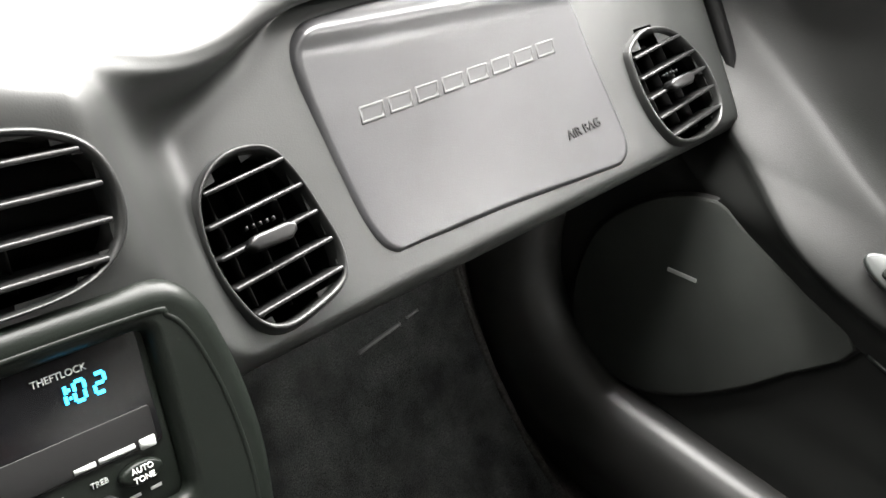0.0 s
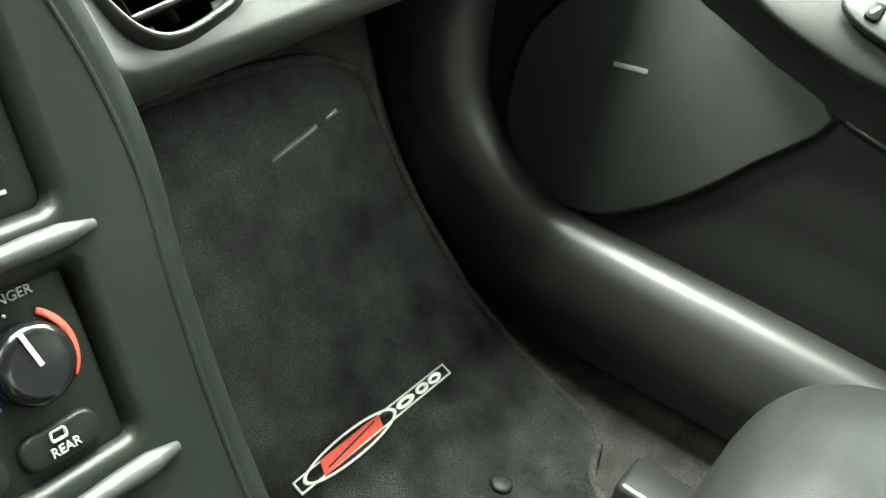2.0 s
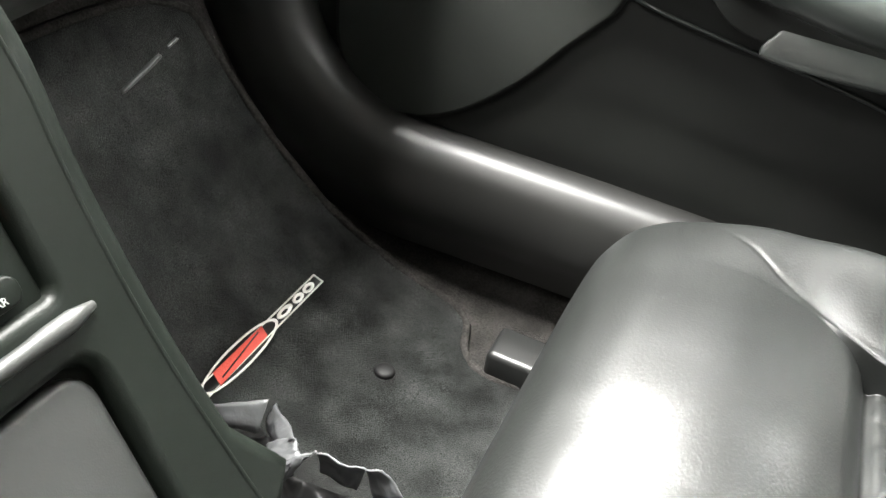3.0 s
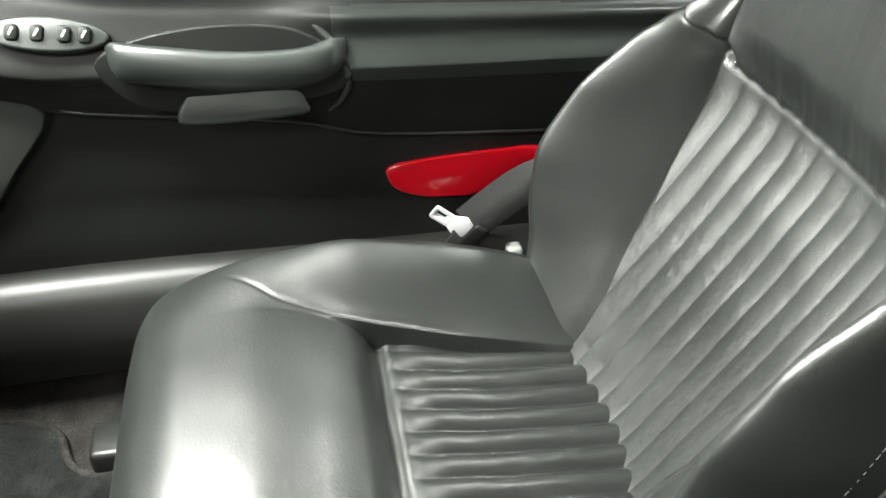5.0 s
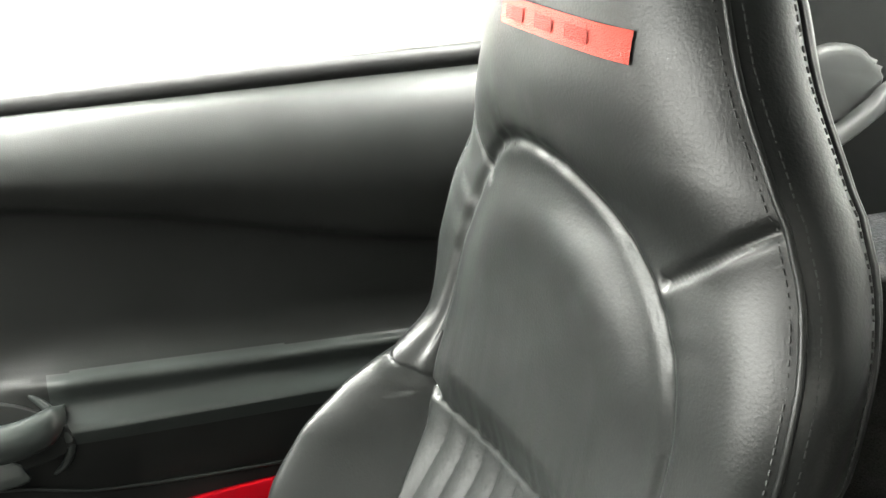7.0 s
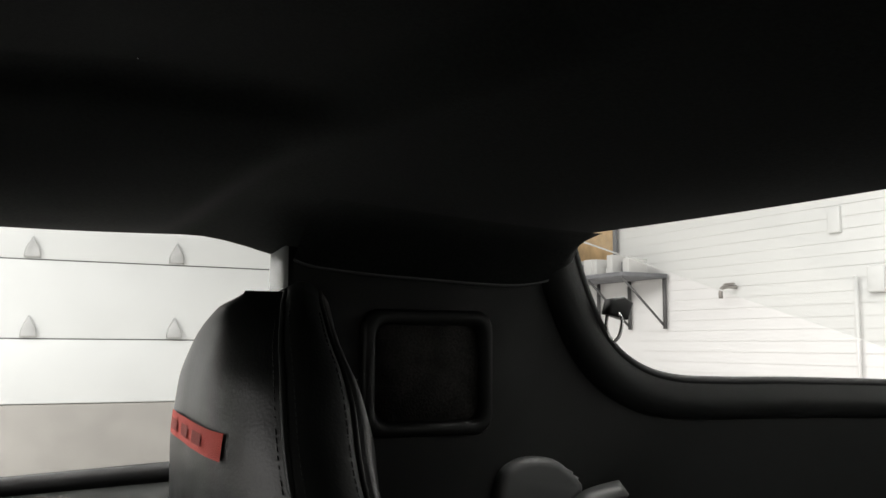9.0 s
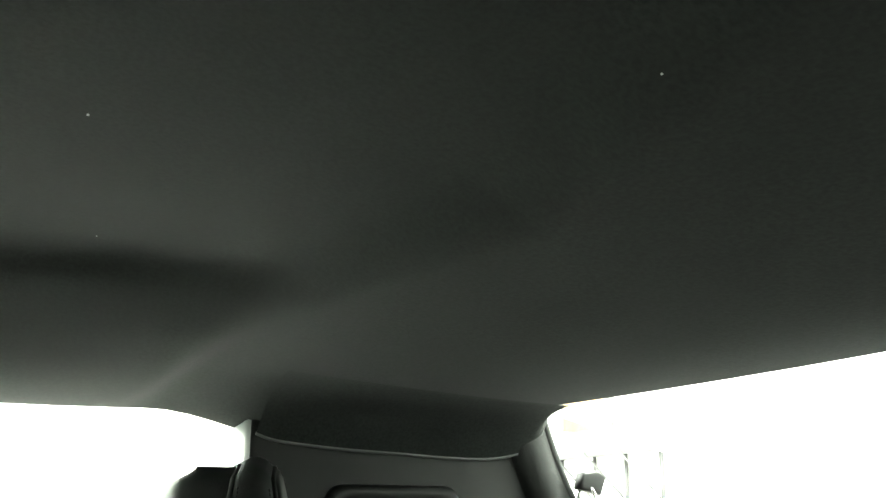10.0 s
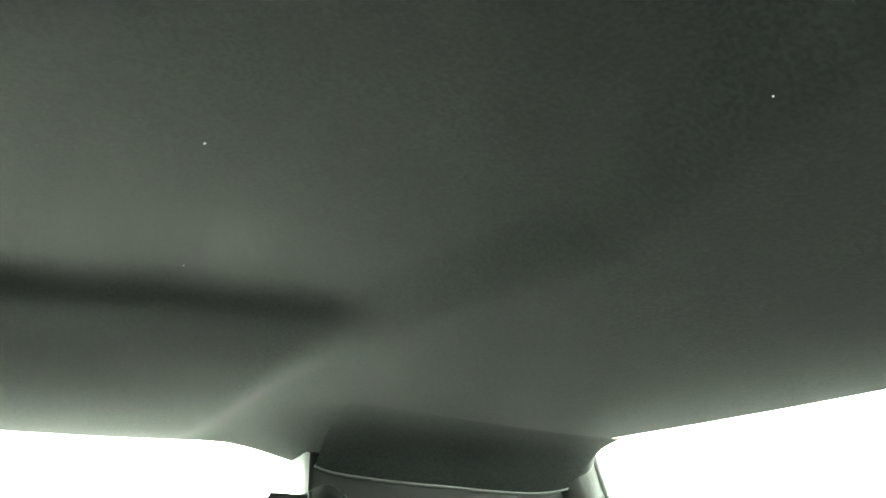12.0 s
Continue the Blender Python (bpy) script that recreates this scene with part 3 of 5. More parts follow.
def build_radio():
    radio = thing("car_radio", "black car radio with blue lit clock display", "radio")
    base = stack_frame(-0.004, 0.4948, -0.0046)

    def at(x, y, z=0.003):
        return base @ Matrix.Translation((x, y, z))

    part("faceplate", placed(plate(rounded_rect(0.147, 0.0912, 0.007, 5, 0, -0.003), 0.003, 0.0015), base), M_STACK, radio)
    part("display", placed(plate(rounded_rect(0.138, 0.059, 0.003, 5, 0, 0.0122), 0.0012, 0.0005), at(0, 0)), M_GLOSS, radio, "glossy black display window")
    part("tape_door", placed(plate(rounded_rect(0.132, 0.0195, 0.002, 5, 0, -0.0068), 0.0016, 0.0006), at(0, 0)), M_BLACK, radio)
    # seven-bar digits reading 1:02
    face = at(0.0355, 0.0225, 0.0044)
    w, h = 0.0050, 0.0095
    seg = {"a": (0, h / 2, 1), "g": (0, 0, 1), "d": (0, -h / 2, 1), "f": (-w / 2, h / 4, 0), "b": (w / 2, h / 4, 0), "e": (-w / 2, -h / 4, 0), "c": (w / 2, -h / 4, 0)}
    for cx, which in ((-0.0094, "bc"), (0.0, "abcdef"), (0.0100, "abged")):
        digit = tagged(new("digit"), "glowing cyan seven-bar clock digit")
        digit.parent = radio
        for key in which:
            x, y, level = seg[key]
            x += y * 0.12
            dx, dy = (w * 0.40, 0.0008) if level else (0.0008, h * 0.20)
            part("segment", placed(box_bm(cx + x - dx, cx + x + dx, y - dy, y + dy, 0, 0.0006), face), M_DIGIT, digit, smooth=False)
    for y in (-0.0020, 0.0020):
        part("colon_dot", placed(box_bm(-0.0056, -0.0044, y - 0.0007, y + 0.0007, 0, 0.0006), face), M_DIGIT, radio, smooth=False)
    letters("theftlock_lettering", "THEFTLOCK", 0.0048, at(0.028, 0.0325, 0.0044), M_GREYPRINT, radio)
    # maker's words as plain bars at the foot of the window, and the small disc-format plate
    for x, w2 in ((0.0275, 0.011), (0.0440, 0.019)):
        part("maker_bar", placed(plate(rounded_rect(w2, 0.0026, 0.0005), 0.0006), at(x, -0.0140, 0.0047)), M_GREYPRINT, radio)
    part("format_plate", placed(plate(rounded_rect(0.0085, 0.0055, 0.0008), 0.0008), at(0.0600, -0.0150, 0.0047)), M_GREYPRINT, radio, "small pale grey printed plate")
    for x, word in ((0.0110, "BASS"), (0.0325, "TREB")):
        letters("lettering", word, 0.0040, at(x, -0.0245, 0.0033), M_GREYPRINT, radio)
    oval = [(0.0115 * math.cos(a), 0.0058 * math.sin(a)) for a in [2 * math.pi * k / 24 for k in range(24)]]
    b = part("tone_button", placed(plate(oval, 0.005, 0.002), at(0.0525, -0.0275)), M_STACK, radio, "oval grey push button")
    letters("lettering", "AUTO", 0.0042, at(0.0525, -0.0252, 0.0083), M_WHITEPAINT, b)
    letters("lettering", "TONE", 0.0042, at(0.0525, -0.0300, 0.0083), M_WHITEPAINT, b)
    disc = [(0.0045 * math.cos(a), 0.0045 * math.sin(a)) for a in [2 * math.pi * k / 24 for k in range(24)]]
    for x in (-0.010, 0.0125, 0.0340):
        k = part("small_knob", placed(plate(disc, 0.006, 0.001), at(x, -0.0365)), M_BLACK, radio)
        part("pointer", placed(box_bm(x - 0.0005, x + 0.0005, -0.0368, -0.0326, 0.0091, 0.0096), base), M_WHITEPAINT, k, smooth=False)
    for x in (0.0475, 0.0590):
        part("mode_bar", placed(box_bm(x - 0.003, x + 0.003, -0.0395, -0.0380, 0.003, 0.0035), base), M_GREYPRINT, radio, smooth=False)
    return radio


build_radio()


def arc_plate(r0, r1, a0, a1, depth, n=18):
    pts = [(r1 * math.cos(radians(a0 + (a1 - a0) * k / n)), r1 * math.sin(radians(a0 + (a1 - a0) * k / n))) for k in range(n + 1)]
    pts += [(r0 * math.cos(radians(a1 + (a0 - a1) * k / n)), r0 * math.sin(radians(a1 + (a0 - a1) * k / n))) for k in range(n + 1)]
    return plate(pts, depth)


def build_climate():
    unit = thing("climate_control", "dark grey climate control panel with passenger temperature dial", "control panel")
    base = stack_frame(-0.004, 0.406, -0.004)
    part("panel", placed(plate(rounded_rect(0.140, 0.0745, 0.006), 0.004, 0.0015), base), M_STACK, unit)
    disc = lambda r: [(r * math.cos(a), r * math.sin(a)) for a in [2 * math.pi * k / 40 for k in range(40)]]
    for cx, word in ((0.045, "PASSENGER"), (-0.045, "DRIVER")):
        c = base @ Matrix.Translation((cx, 0.0075, 0.004))
        dial = part("dial", placed(plate(disc(0.0150), 0.011, 0.0045, 4), c), M_GLOSS, unit, "glossy black temperature dial")
        part("pointer", placed(box_bm(-0.0008, 0.0008, 0.0, 0.0135, 0, 0.0008), c @ Matrix.Translation((0, 0, 0.0111)) @ pose(0, 0, 0, 0, 0, 14)), M_WHITEPAINT, dial, smooth=False)
        part("dial_mark", placed(plate(disc(0.0007), 0.0005), c @ Matrix.Translation((-0.001, 0.0185, 0))), M_WHITEPAINT, unit)
        part("warm_arc", placed(arc_plate(0.0172, 0.0200, -38, 58, 0.0006), c), M_REDPAINT, unit)
        part("cool_arc", placed(arc_plate(0.0172, 0.0200, 146, 218, 0.0006), c), M_BLUEPAINT, unit)
        letters("lettering", word, 0.0052, c @ Matrix.Translation((-0.002, 0.0240, 0.0003)), M_GREYPRINT, unit)
        b = part("button", placed(plate(rounded_rect(0.031, 0.0140, 0.006), 0.004, 0.002, 3), c @ Matrix.Translation((0.0, -0.0305, 0))), M_STACK, unit)
        if word == "PASSENGER":
            letters("lettering", "REAR", 0.0050, c @ Matrix.Translation((0.0, -0.0330, 0.0043)), M_GREYPRINT, b)
            part("symbol", placed(ring_plate(rounded_rect(0.0066, 0.0044, 0.0012), rounded_rect(0.0046, 0.0026, 0.0008), 0.0006), c @ Matrix.Translation((-0.001, -0.0273, 0.0043))), M_GREYPRINT, b)
    part("button", placed(plate(rounded_rect(0.050, 0.0140, 0.006), 0.004, 0.002, 3), base @ Matrix.Translation((0.0, -0.023, 0.004))), M_STACK, unit)
    return unit


build_climate()


# ---- floor, sill and firewall ----
def floor_z(y):
    return lerp_table([(-0.6, 0.0), (0.56, 0.0), (0.62, 0.004), (0.73, 0.040), (0.85, 0.13), (0.95, 0.26), (1.05, 0.46), (1.15, 0.62)], y)[0]


def floor_surface(u, v):
    x = -0.75 + u * 1.50
    y = 1.15 - v * 1.78
    side = smoothstep(0.665, 0.72, abs(x)) * 0.10 * smoothstep(0.74, 0.60, y)
    return Vector((x, y, floor_z(y) + side))


carpet = tagged(mesh_object("floor", grid_mesh(floor_surface, 60, 60), M_CARPET), "black carpeted car footwell floor rising to the firewall", "floor", kind="structure")
SILL_LINE = catmull([(0.685, -0.35, 0.165), (0.685, 0.10, 0.165), (0.683, 0.45, 0.168), (0.678, 0.62, 0.168), (0.672, 0.72, 0.172), (0.668, 0.79, 0.20), (0.668, 0.845, 0.25),
                     (0.670, 0.87, 0.32), (0.675, 0.875, 0.42)], 8)


def sill_rings():
    rings = []
    for i, p in enumerate(SILL_LINE):
        d = (SILL_LINE[min(i + 1, len(SILL_LINE) - 1)] - SILL_LINE[max(i - 1, 0)]).normalized()
        out = Vector((1, 0, 0))
        up = out.cross(d).normalized()
        if up.dot(Vector((0, 0.7, 0.7))) < 0 and up.z < 0:
            up = -up
        prof = [(-0.030, -0.11), (-0.036, -0.05), (-0.034, -0.012), (-0.022, 0.010), (0.0, 0.020), (0.022, 0.018), (0.038, 0.004), (0.046, -0.03), (0.046, -0.11)]
        rings.append([p + out * a + up * b for a, b in prof])
    return rings


tagged(mesh_object("door_sill", loft(sill_rings()), M_SILL), "glossy black moulded plastic door sill trim", "sill", kind="structure")


# two boxes added out of view to stop light entering under the dash
tagged(mesh_object("firewall", box_bm(-0.74, 0.74, 1.12, 1.24, -0.15, 0.62, 0.01), M_CARPET), "unseen black box in the firewall's place, blocks light below the dash", "firewall", kind="structure")
tagged(mesh_object("cowl", box_bm(-0.80, 0.80, 1.20, 1.50, 0.55, 0.655, 0.02), M_BLACK), "unseen black box in the cowl's place, blocks light ahead of the dash", "cowl", kind="structure")


# ---- passenger door ----
DOOR_X = 0.690


def door_profile(y):
    """Inner door skin at y: (x, z) from the bottom to the window seal."""
    arm = smoothstep(0.86, 0.72, y)
    zl = lerp_table([(-0.4, 0.170), (0.13, 0.184), (0.51, 0.212), (0.66, 0.195), (0.9, 0.20)], y)[0]
    zc = lerp_table([(-0.4, 0.300), (0.0, 0.316), (0.19, 0.330), (0.27, 0.352), (0.47, 0.378), (0.52, 0.386), (0.60, 0.410), (0.70, 0.446), (0.9, 0.50)], y)[0]
    za0 = lerp_table([(-0.4, 0.401), (-0.066, 0.413), (0.213, 0.421), (0.45, 0.432), (0.50, 0.435), (0.566, 0.449), (0.69, 0.502), (0.9, 0.58)], y)[0]
    za1 = lerp_table([(-0.4, 0.447), (-0.066, 0.460), (0.213, 0.473), (0.27, 0.475), (0.44, 0.486), (0.55, 0.508), (0.69, 0.560), (0.9, 0.63)], y)[0]
    zs = lerp_table([(-0.4, 0.525), (-0.18, 0.563), (0.28, 0.648), (0.5, 0.662), (0.9, 0.690)], y)[0]
    zw = lerp_table([(-0.4, 0.766), (-0.25, 0.760), (0.25, 0.736), (0.65, 0.715), (0.9, 0.70)], y)[0]
    x = DOOR_X
    r = smoothstep(0.31, 0.20, y)
    ridge = 1 - 0.75 * smoothstep(0.46, 0.66, y)
    return [(x + 0.004, zl - 0.035), (x, zl), (x + 0.002, zl + 0.05), (x, (zl + zc) / 2), (x, zc - 0.008), (x - 0.006 * arm, zc), (x - 0.014 * arm, zc + 0.02),
            (x - 0.026 * arm, (zc + za0) / 2 + 0.01), (x - 0.036 * arm, za0 - 0.006), (x - 0.036 * arm, za0 + 0.004), (x - (0.022 + 0.002 * r) * arm, (za0 + za1) / 2),
            (x - (0.010 + 0.017 * r) * arm, za1 - 0.003 - 0.003 * (1 - r)), (x - 0.002 - 0.012 * r, za1 + 0.006), (x + 0.004, za1 + 0.03), (x + 0.006, (za1 + zs) / 2), (x + 0.004, zs - 0.012),
            (x - 0.012 * ridge, zs + 0.012), (x - 0.018 * ridge, zs + 0.36 * (zw - zs)), (x - 0.004, zs + 0.64 * (zw - zs)), (x + 0.030, zs + 0.84 * (zw - zs)), (x + 0.085, zw - 0.018)]


def door_surface(u, v):
    y = 1.06 - u * 1.44
    prof = catmull([(a, b, 0) for a, b in door_profile(y)], 5)
    f = v * (len(prof) - 1)
    k = min(int(f), len(prof) - 2)
    q = prof[k].lerp(prof[k + 1], f - k)
    # the front of the door flares out beside the dashboard
    beside = (0.036 + 0.10 * max(0.0, q.y - 0.5)) * smoothstep(0.42, 0.78, y) * smoothstep(0.44, 0.50, q.y) * (1 - smoothstep(0.66, 0.70, q.y))
    return Vector((q.x + beside + 0.16 * max(0.0, q.y - 0.49) * smoothstep(0.45, 0.78, y) + 0.020 * smoothstep(0.44, 0.76, y) * smoothstep(0.44, 0.56, q.y), y, q.y))


def door_frame(y, z, out=0.0):
    """Local x towards the rear, y up, z out of the door into the cabin."""
    return frame_of((DOOR_X - out, y, z), (0, -1, 0), (0, 0, 1))


def build_door():
    door = thing("door_1", "closed black vinyl car door panel with armrest and red lens", "door", kind="structure")
    def door_region(p):
        lo, hi = lerp_table([(-0.4, 0.383), (-0.066, 0.395), (0.213, 0.404)], p.y)[0], lerp_table([(-0.4, 0.452), (-0.066, 0.465), (0.213, 0.478)], p.y)[0]
        return "armrest" if p.y < 0.225 and lo < p.z < hi else "door_skin"

    made = split_surface(door_surface, 200, 200, door_region, M_DOOR, door)
    made["armrest"].data.materials[0] = M_DOORTRIM
    made["armrest"]["label"] = "satin grey-green armrest"
    # pull handle pocket and bar
    pocket = catmull([(y, z, 0) for y, z in ((-0.118, 0.006), (-0.07, 0.030), (0.0, 0.037), (0.07, 0.030), (0.118, -0.002), (0.125, -0.03), (0.09, -0.045), (0, -0.05), (-0.08, -0.042))], 5, closed=True)
    m = door_frame(0.335, 0.437, 0.034)
    part("pull_pocket", placed(plate([(p.x, p.y) for p in pocket], 0.004, 0.002), m), M_DOOR, door, "dark recessed pull pocket")
    bar = catmull([(DOOR_X - o, y, z) for y, z, o in ((0.440, 0.446, 0.030), (0.425, 0.445, 0.046), (0.382, 0.441, 0.055), (0.321, 0.433, 0.058), (0.262, 0.430, 0.054), (0.230, 0.433, 0.044), (0.212, 0.436, 0.028))], 5)
    rings = []
    for k, p in enumerate(bar):
        g = 0.55 + 0.45 * smoothstep(0, 5, min(k, len(bar) - 1 - k))
        rings.append([p + Vector((-0.012 * g * math.cos(a), 0, 0.0200 * g * math.sin(a) + 0.003)) for a in [2 * math.pi * q / 16 for q in range(16)]])
    part("pull_handle", loft(rings), M_DOORTRIM, door, "wide satin grey pull handle")
    arc = catmull([(DOOR_X - o, y, z) for y, z, o in ((0.262, 0.474, 0.008), (0.240, 0.461, 0.020), (0.220, 0.437, 0.030), (0.212, 0.408, 0.035), (0.220, 0.382, 0.026), (0.236, 0.362, 0.010))], 6)
    n = len(arc)
    part("trim_arc", tube(arc, [0.001 + 0.0038 * math.sin(math.pi * k / (n - 1)) ** 0.6 for k in range(n)], 12), M_DOORTRIM, door, "curved satin edge behind the pull")
    tray = [(p.x, p.y) for p in catmull([(a, b, 0) for a, b in ((-0.058, 0.010), (-0.045, 0.017), (0.045, 0.015), (0.062, 0.000), (0.055, -0.013), (-0.05, -0.015), (-0.066, -0.008))], 4, closed=True)]
    part("pocket_lip", placed(plate(tray, 0.008, 0.0035, 3), door_frame(0.318, 0.3885, 0.035) @ pose(0, 0, 0, -20, 0, 0)), M_DOORTRIM, door, "pale satin grey lower lip of the pull")
    # red courtesy lens
    lens = [(p.x, p.y) for p in catmull([(a, b, 0) for a, b in ((-0.083, 0.002), (-0.079, 0.016), (-0.04, 0.022), (0.03, 0.026), (0.085, 0.027), (0.100, 0.020), (0.094, -0.006), (0.06, -0.025), (0.01, -0.031), (-0.04, -0.028), (-0.072, -0.015))], 4, closed=True)]
    part("red_lens", placed(plate(lens, 0.007, 0.004, 3), door_frame(0.090, 0.2675, 0.0)), M_RED, door, "glossy red plastic door lamp lens")
    # crease lines of the lower panel
    line = [Vector((DOOR_X - 0.006 * smoothstep(0.62, 0.5, y) - 0.001, y, lerp_table([(-0.4, 0.300), (0.0, 0.316), (0.19, 0.330), (0.27, 0.352), (0.47, 0.378), (0.6, 0.40)], y)[0])) for y in [0.505 - k * 0.025 for k in range(34)]]
    part("crease_bead", tube(line, 0.0022, 6), M_DOORTRIM, door)
    # inner release handle
    m = door_frame(0.392, 0.556, -0.002)
    shell = [(p.x, p.y) for p in catmull([(a, b, 0) for a, b in ((-0.090, 0.0), (-0.075, 0.034), (-0.02, 0.042), (0.05, 0.040), (0.075, 0.012), (0.066, -0.022), (0.03, -0.038), (-0.05, -0.038), (-0.082, -0.026))], 5, closed=True)]
    cup = part("handle_cup", placed(ring_plate(shell, [(a * 0.72 + 0.002, b * 0.66) for a, b in shell], 0.012, 0.004), m), M_DOOR, door, "rounded black surround of the release handle")
    part("cup_floor", placed(plate([(a * 0.8, b * 0.75) for a, b in shell], 0.002), m), M_BLACK, cup)
    part("release_lever", placed(plate(rounded_rect(0.022, 0.044, 0.009), 0.012, 0.004, 3), m @ Matrix.Translation((0.036, 0.004, 0.001)) @ pose(0, 0, 0, 0, 0, -8)), M_GLOSS, door, "dark door release lever")
    part("lock_knob", placed(plate([(0.021 * math.cos(a), 0.021 * math.sin(a)) for a in [k * math.pi / 12 for k in range(24)]], 0.012, 0.004), m @ Matrix.Translation((-0.060, 0.0, 0.001))), M_BLACK, door)
    # window and lock switches
    m = frame_of((DOOR_X - 0.024, 0.490, 0.470), (0, -1, -0.12), (0.62, -0.08, 0.78))
    oval = [(0.056 * math.cos(a), 0.017 * math.sin(a)) for a in [k * math.pi / 16 for k in range(32)]]
    sw = part("switch_plate", placed(plate(oval, 0.008, 0.003, 3), m), M_DOORTRIM, door, "oval grey switch plate with pale rocker switches")
    for x in (-0.030, -0.008, 0.016, 0.034):
        part("rocker", placed(plate(rounded_rect(0.012, 0.016, 0.004), 0.004, 0.0015), m @ Matrix.Translation((x, 0, 0.008))), M_STACK, sw)
        part("rocker_mark", placed(plate(rounded_rect(0.0022, 0.008, 0.001), 0.0006), m @ Matrix.Translation((x, 0, 0.0121)) @ pose(0, 0, 0, 0, 0, -25)), M_WHITEPAINT, sw)
    # speaker grille at the front, with the maker's badge as a plain bar
    grille_outline = [(0.516, 0.383), (0.560, 0.320), (0.600, 0.268), (0.650, 0.222), (0.700, 0.196), (0.755, 0.196), (0.800, 0.235), (0.812, 0.30), (0.80, 0.36), (0.755, 0.415), (0.695, 0.447), (0.65, 0.432), (0.58, 0.408)]
    m = door_frame(0.66, 0.32, 0.004)
    g = [(-(y - 0.66), z - 0.32) for y, z in grille_outline]
    g = [(p.x, p.y) for p in catmull([(a, b, 0) for a, b in g], 3, closed=True)]
    grille = part("speaker_grille", placed(plate(g, 0.006, 0.003, 2), m), M_GRILLE, door, "dark grey perforated speaker grille")
    part("grille_gap", placed(plate([(a * 1.03, b * 1.03) for a, b in g], 0.002), m), M_BLACK, door)
    part("badge", placed(plate(rounded_rect(0.034, 0.0045, 0.001), 0.0010, 0.0003), m @ Matrix.Translation((-0.036, 0.036, 0.006)) @ pose(0, 0, 0, 0, 0, 9)), M_GREYPRINT, grille, "pale metal badge bar")
    # window seal and glass
    seal = [Vector((DOOR_X + 0.080, y, -0.014 + lerp_table([(-0.4, 0.770), (-0.25, 0.764), (0.25, 0.741), (0.65, 0.722), (0.9, 0.705)], y)[0])) for y in [1.05 - k * 0.05 for k in range(30)]]
    rings = [[p + Vector((a, 0, b)) for a, b in ((-0.012, -0.012), (-0.014, 0.004), (-0.008, 0.010), (0.002, 0.012), (0.008, 0.004), (0.008, -0.012))] for p in seal]
    part("window_seal", loft(rings), M_RUBBER, door, "black rubber window seal")
    return door


M_GRILLE = material("speaker_grille_plastic", (0.042, 0.046, 0.042), 0.6, grain=0.7, grain_scale=1600, spec=0.15, fleck=0.3)
build_door()


def driver_surface(u, v):
    p = door_surface(u, v)
    return Vector((-p.x, p.y, p.z))


# outer skins, never in view, added to close light gaps at the sills
outer = [(0.80, -0.05), (0.83, 0.25), (0.835, 0.50), (0.81, 0.66), (0.785, 0.700)]
for side in (1, -1):
    skin = grid_mesh(lambda u, v: Vector((side * lerp_table([(z, x) for x, z in outer], -0.05 + 0.75 * v)[0], 1.25 - 1.85 * u, -0.05 + 0.75 * v)), 12, 12)
    tagged(mesh_object("body_side", skin, M_BLACK), "dark outer side of the car body, added to close light gaps", "body", kind="structure")
# mirrored skin outside the view, added to hold back light from the driver's side
driver_door = thing("door_2", "plain black driver's door panel, added out of view to block light", "door", kind="structure")
part("door_skin", grid_mesh(driver_surface, 30, 30), M_DOOR, driver_door)


# ---- passenger seat ----
SEAT_X = 0.362
BACK_EDGE = [(0.12, 0.205), (0.25, 0.238), (0.36, 0.245), (0.45, 0.232), (0.53, 0.228), (0.60, 0.240), (0.65, 0.236), (0.70, 0.222), (0.75, 0.204), (0.80, 0.177), (0.85, 0.153), (0.88, 0.137),
             (0.90, 0.118), (0.92, 0.094), (0.937, 0.062), (0.949, 0.028), (0.955, 0.004)]


def back_shift(z):
    """The head section leans a little towards the door."""
    return 0.022 * smoothstep(0.62, 0.84, z)


def back_y(z):
    """Seat back front face along its middle."""
    return lerp_table([(0.12, 0.045), (0.20, -0.010), (0.28, -0.062), (0.37, -0.118), (0.44, -0.153), (0.50, -0.163), (0.60, -0.172), (0.69, -0.173), (0.76, -0.159), (0.82, -0.156), (0.87, -0.159), (0.91, -0.168), (0.94, -0.184), (0.955, -0.204)], z)[0]


def back_mid(z):
    return lerp_table([(0.12, 0.095), (0.20, 0.100), (0.30, 0.130), (0.40, 0.158), (0.467, 0.170), (0.52, 0.176), (0.60, 0.172), (0.66, 0.150), (0.74, 0.115), (0.82, 0.085), (0.90, 0.05), (0.94, 0.022), (0.955, 0.002)], z)[0]


def bolster(z):
    """How far the side bolster stands forward."""
    return lerp_table([(0.12, 0.02), (0.20, 0.045), (0.264, 0.072), (0.32, 0.105), (0.37, 0.122), (0.42, 0.118), (0.465, 0.082), (0.505, 0.028), (0.54, 0.006), (0.62, 0.0), (0.95, 0.0)], z)[0]


def pad_x(z):
    """Middle line of the raised pad."""
    return 0.012 + 0.042 * smoothstep(0.62, 0.84, z)


def pad_ring(x, z):
    """Under 1 inside the raised pad of the upper back."""
    dz = (z - 0.575) / (0.158 if z > 0.575 else 0.30)
    return ((x - pad_x(z)) / 0.166) ** 2 + dz * dz


def seam_arc(x):
    return 0.445 + 0.016 * (x / 0.168) ** 2


def groove(d, width, depth):
    return -depth * math.exp(-(d / width) ** 2)


def line_gap(x, z, ax, az, bx, bz):
    """Distance to a stretch from a to b."""
    t = min(max(((x - ax) * (bx - ax) + (z - az) * (bz - az)) / ((bx - ax) ** 2 + (bz - az) ** 2), 0), 1)
    return math.hypot(x - ax - t * (bx - ax), z - az - t * (bz - az))


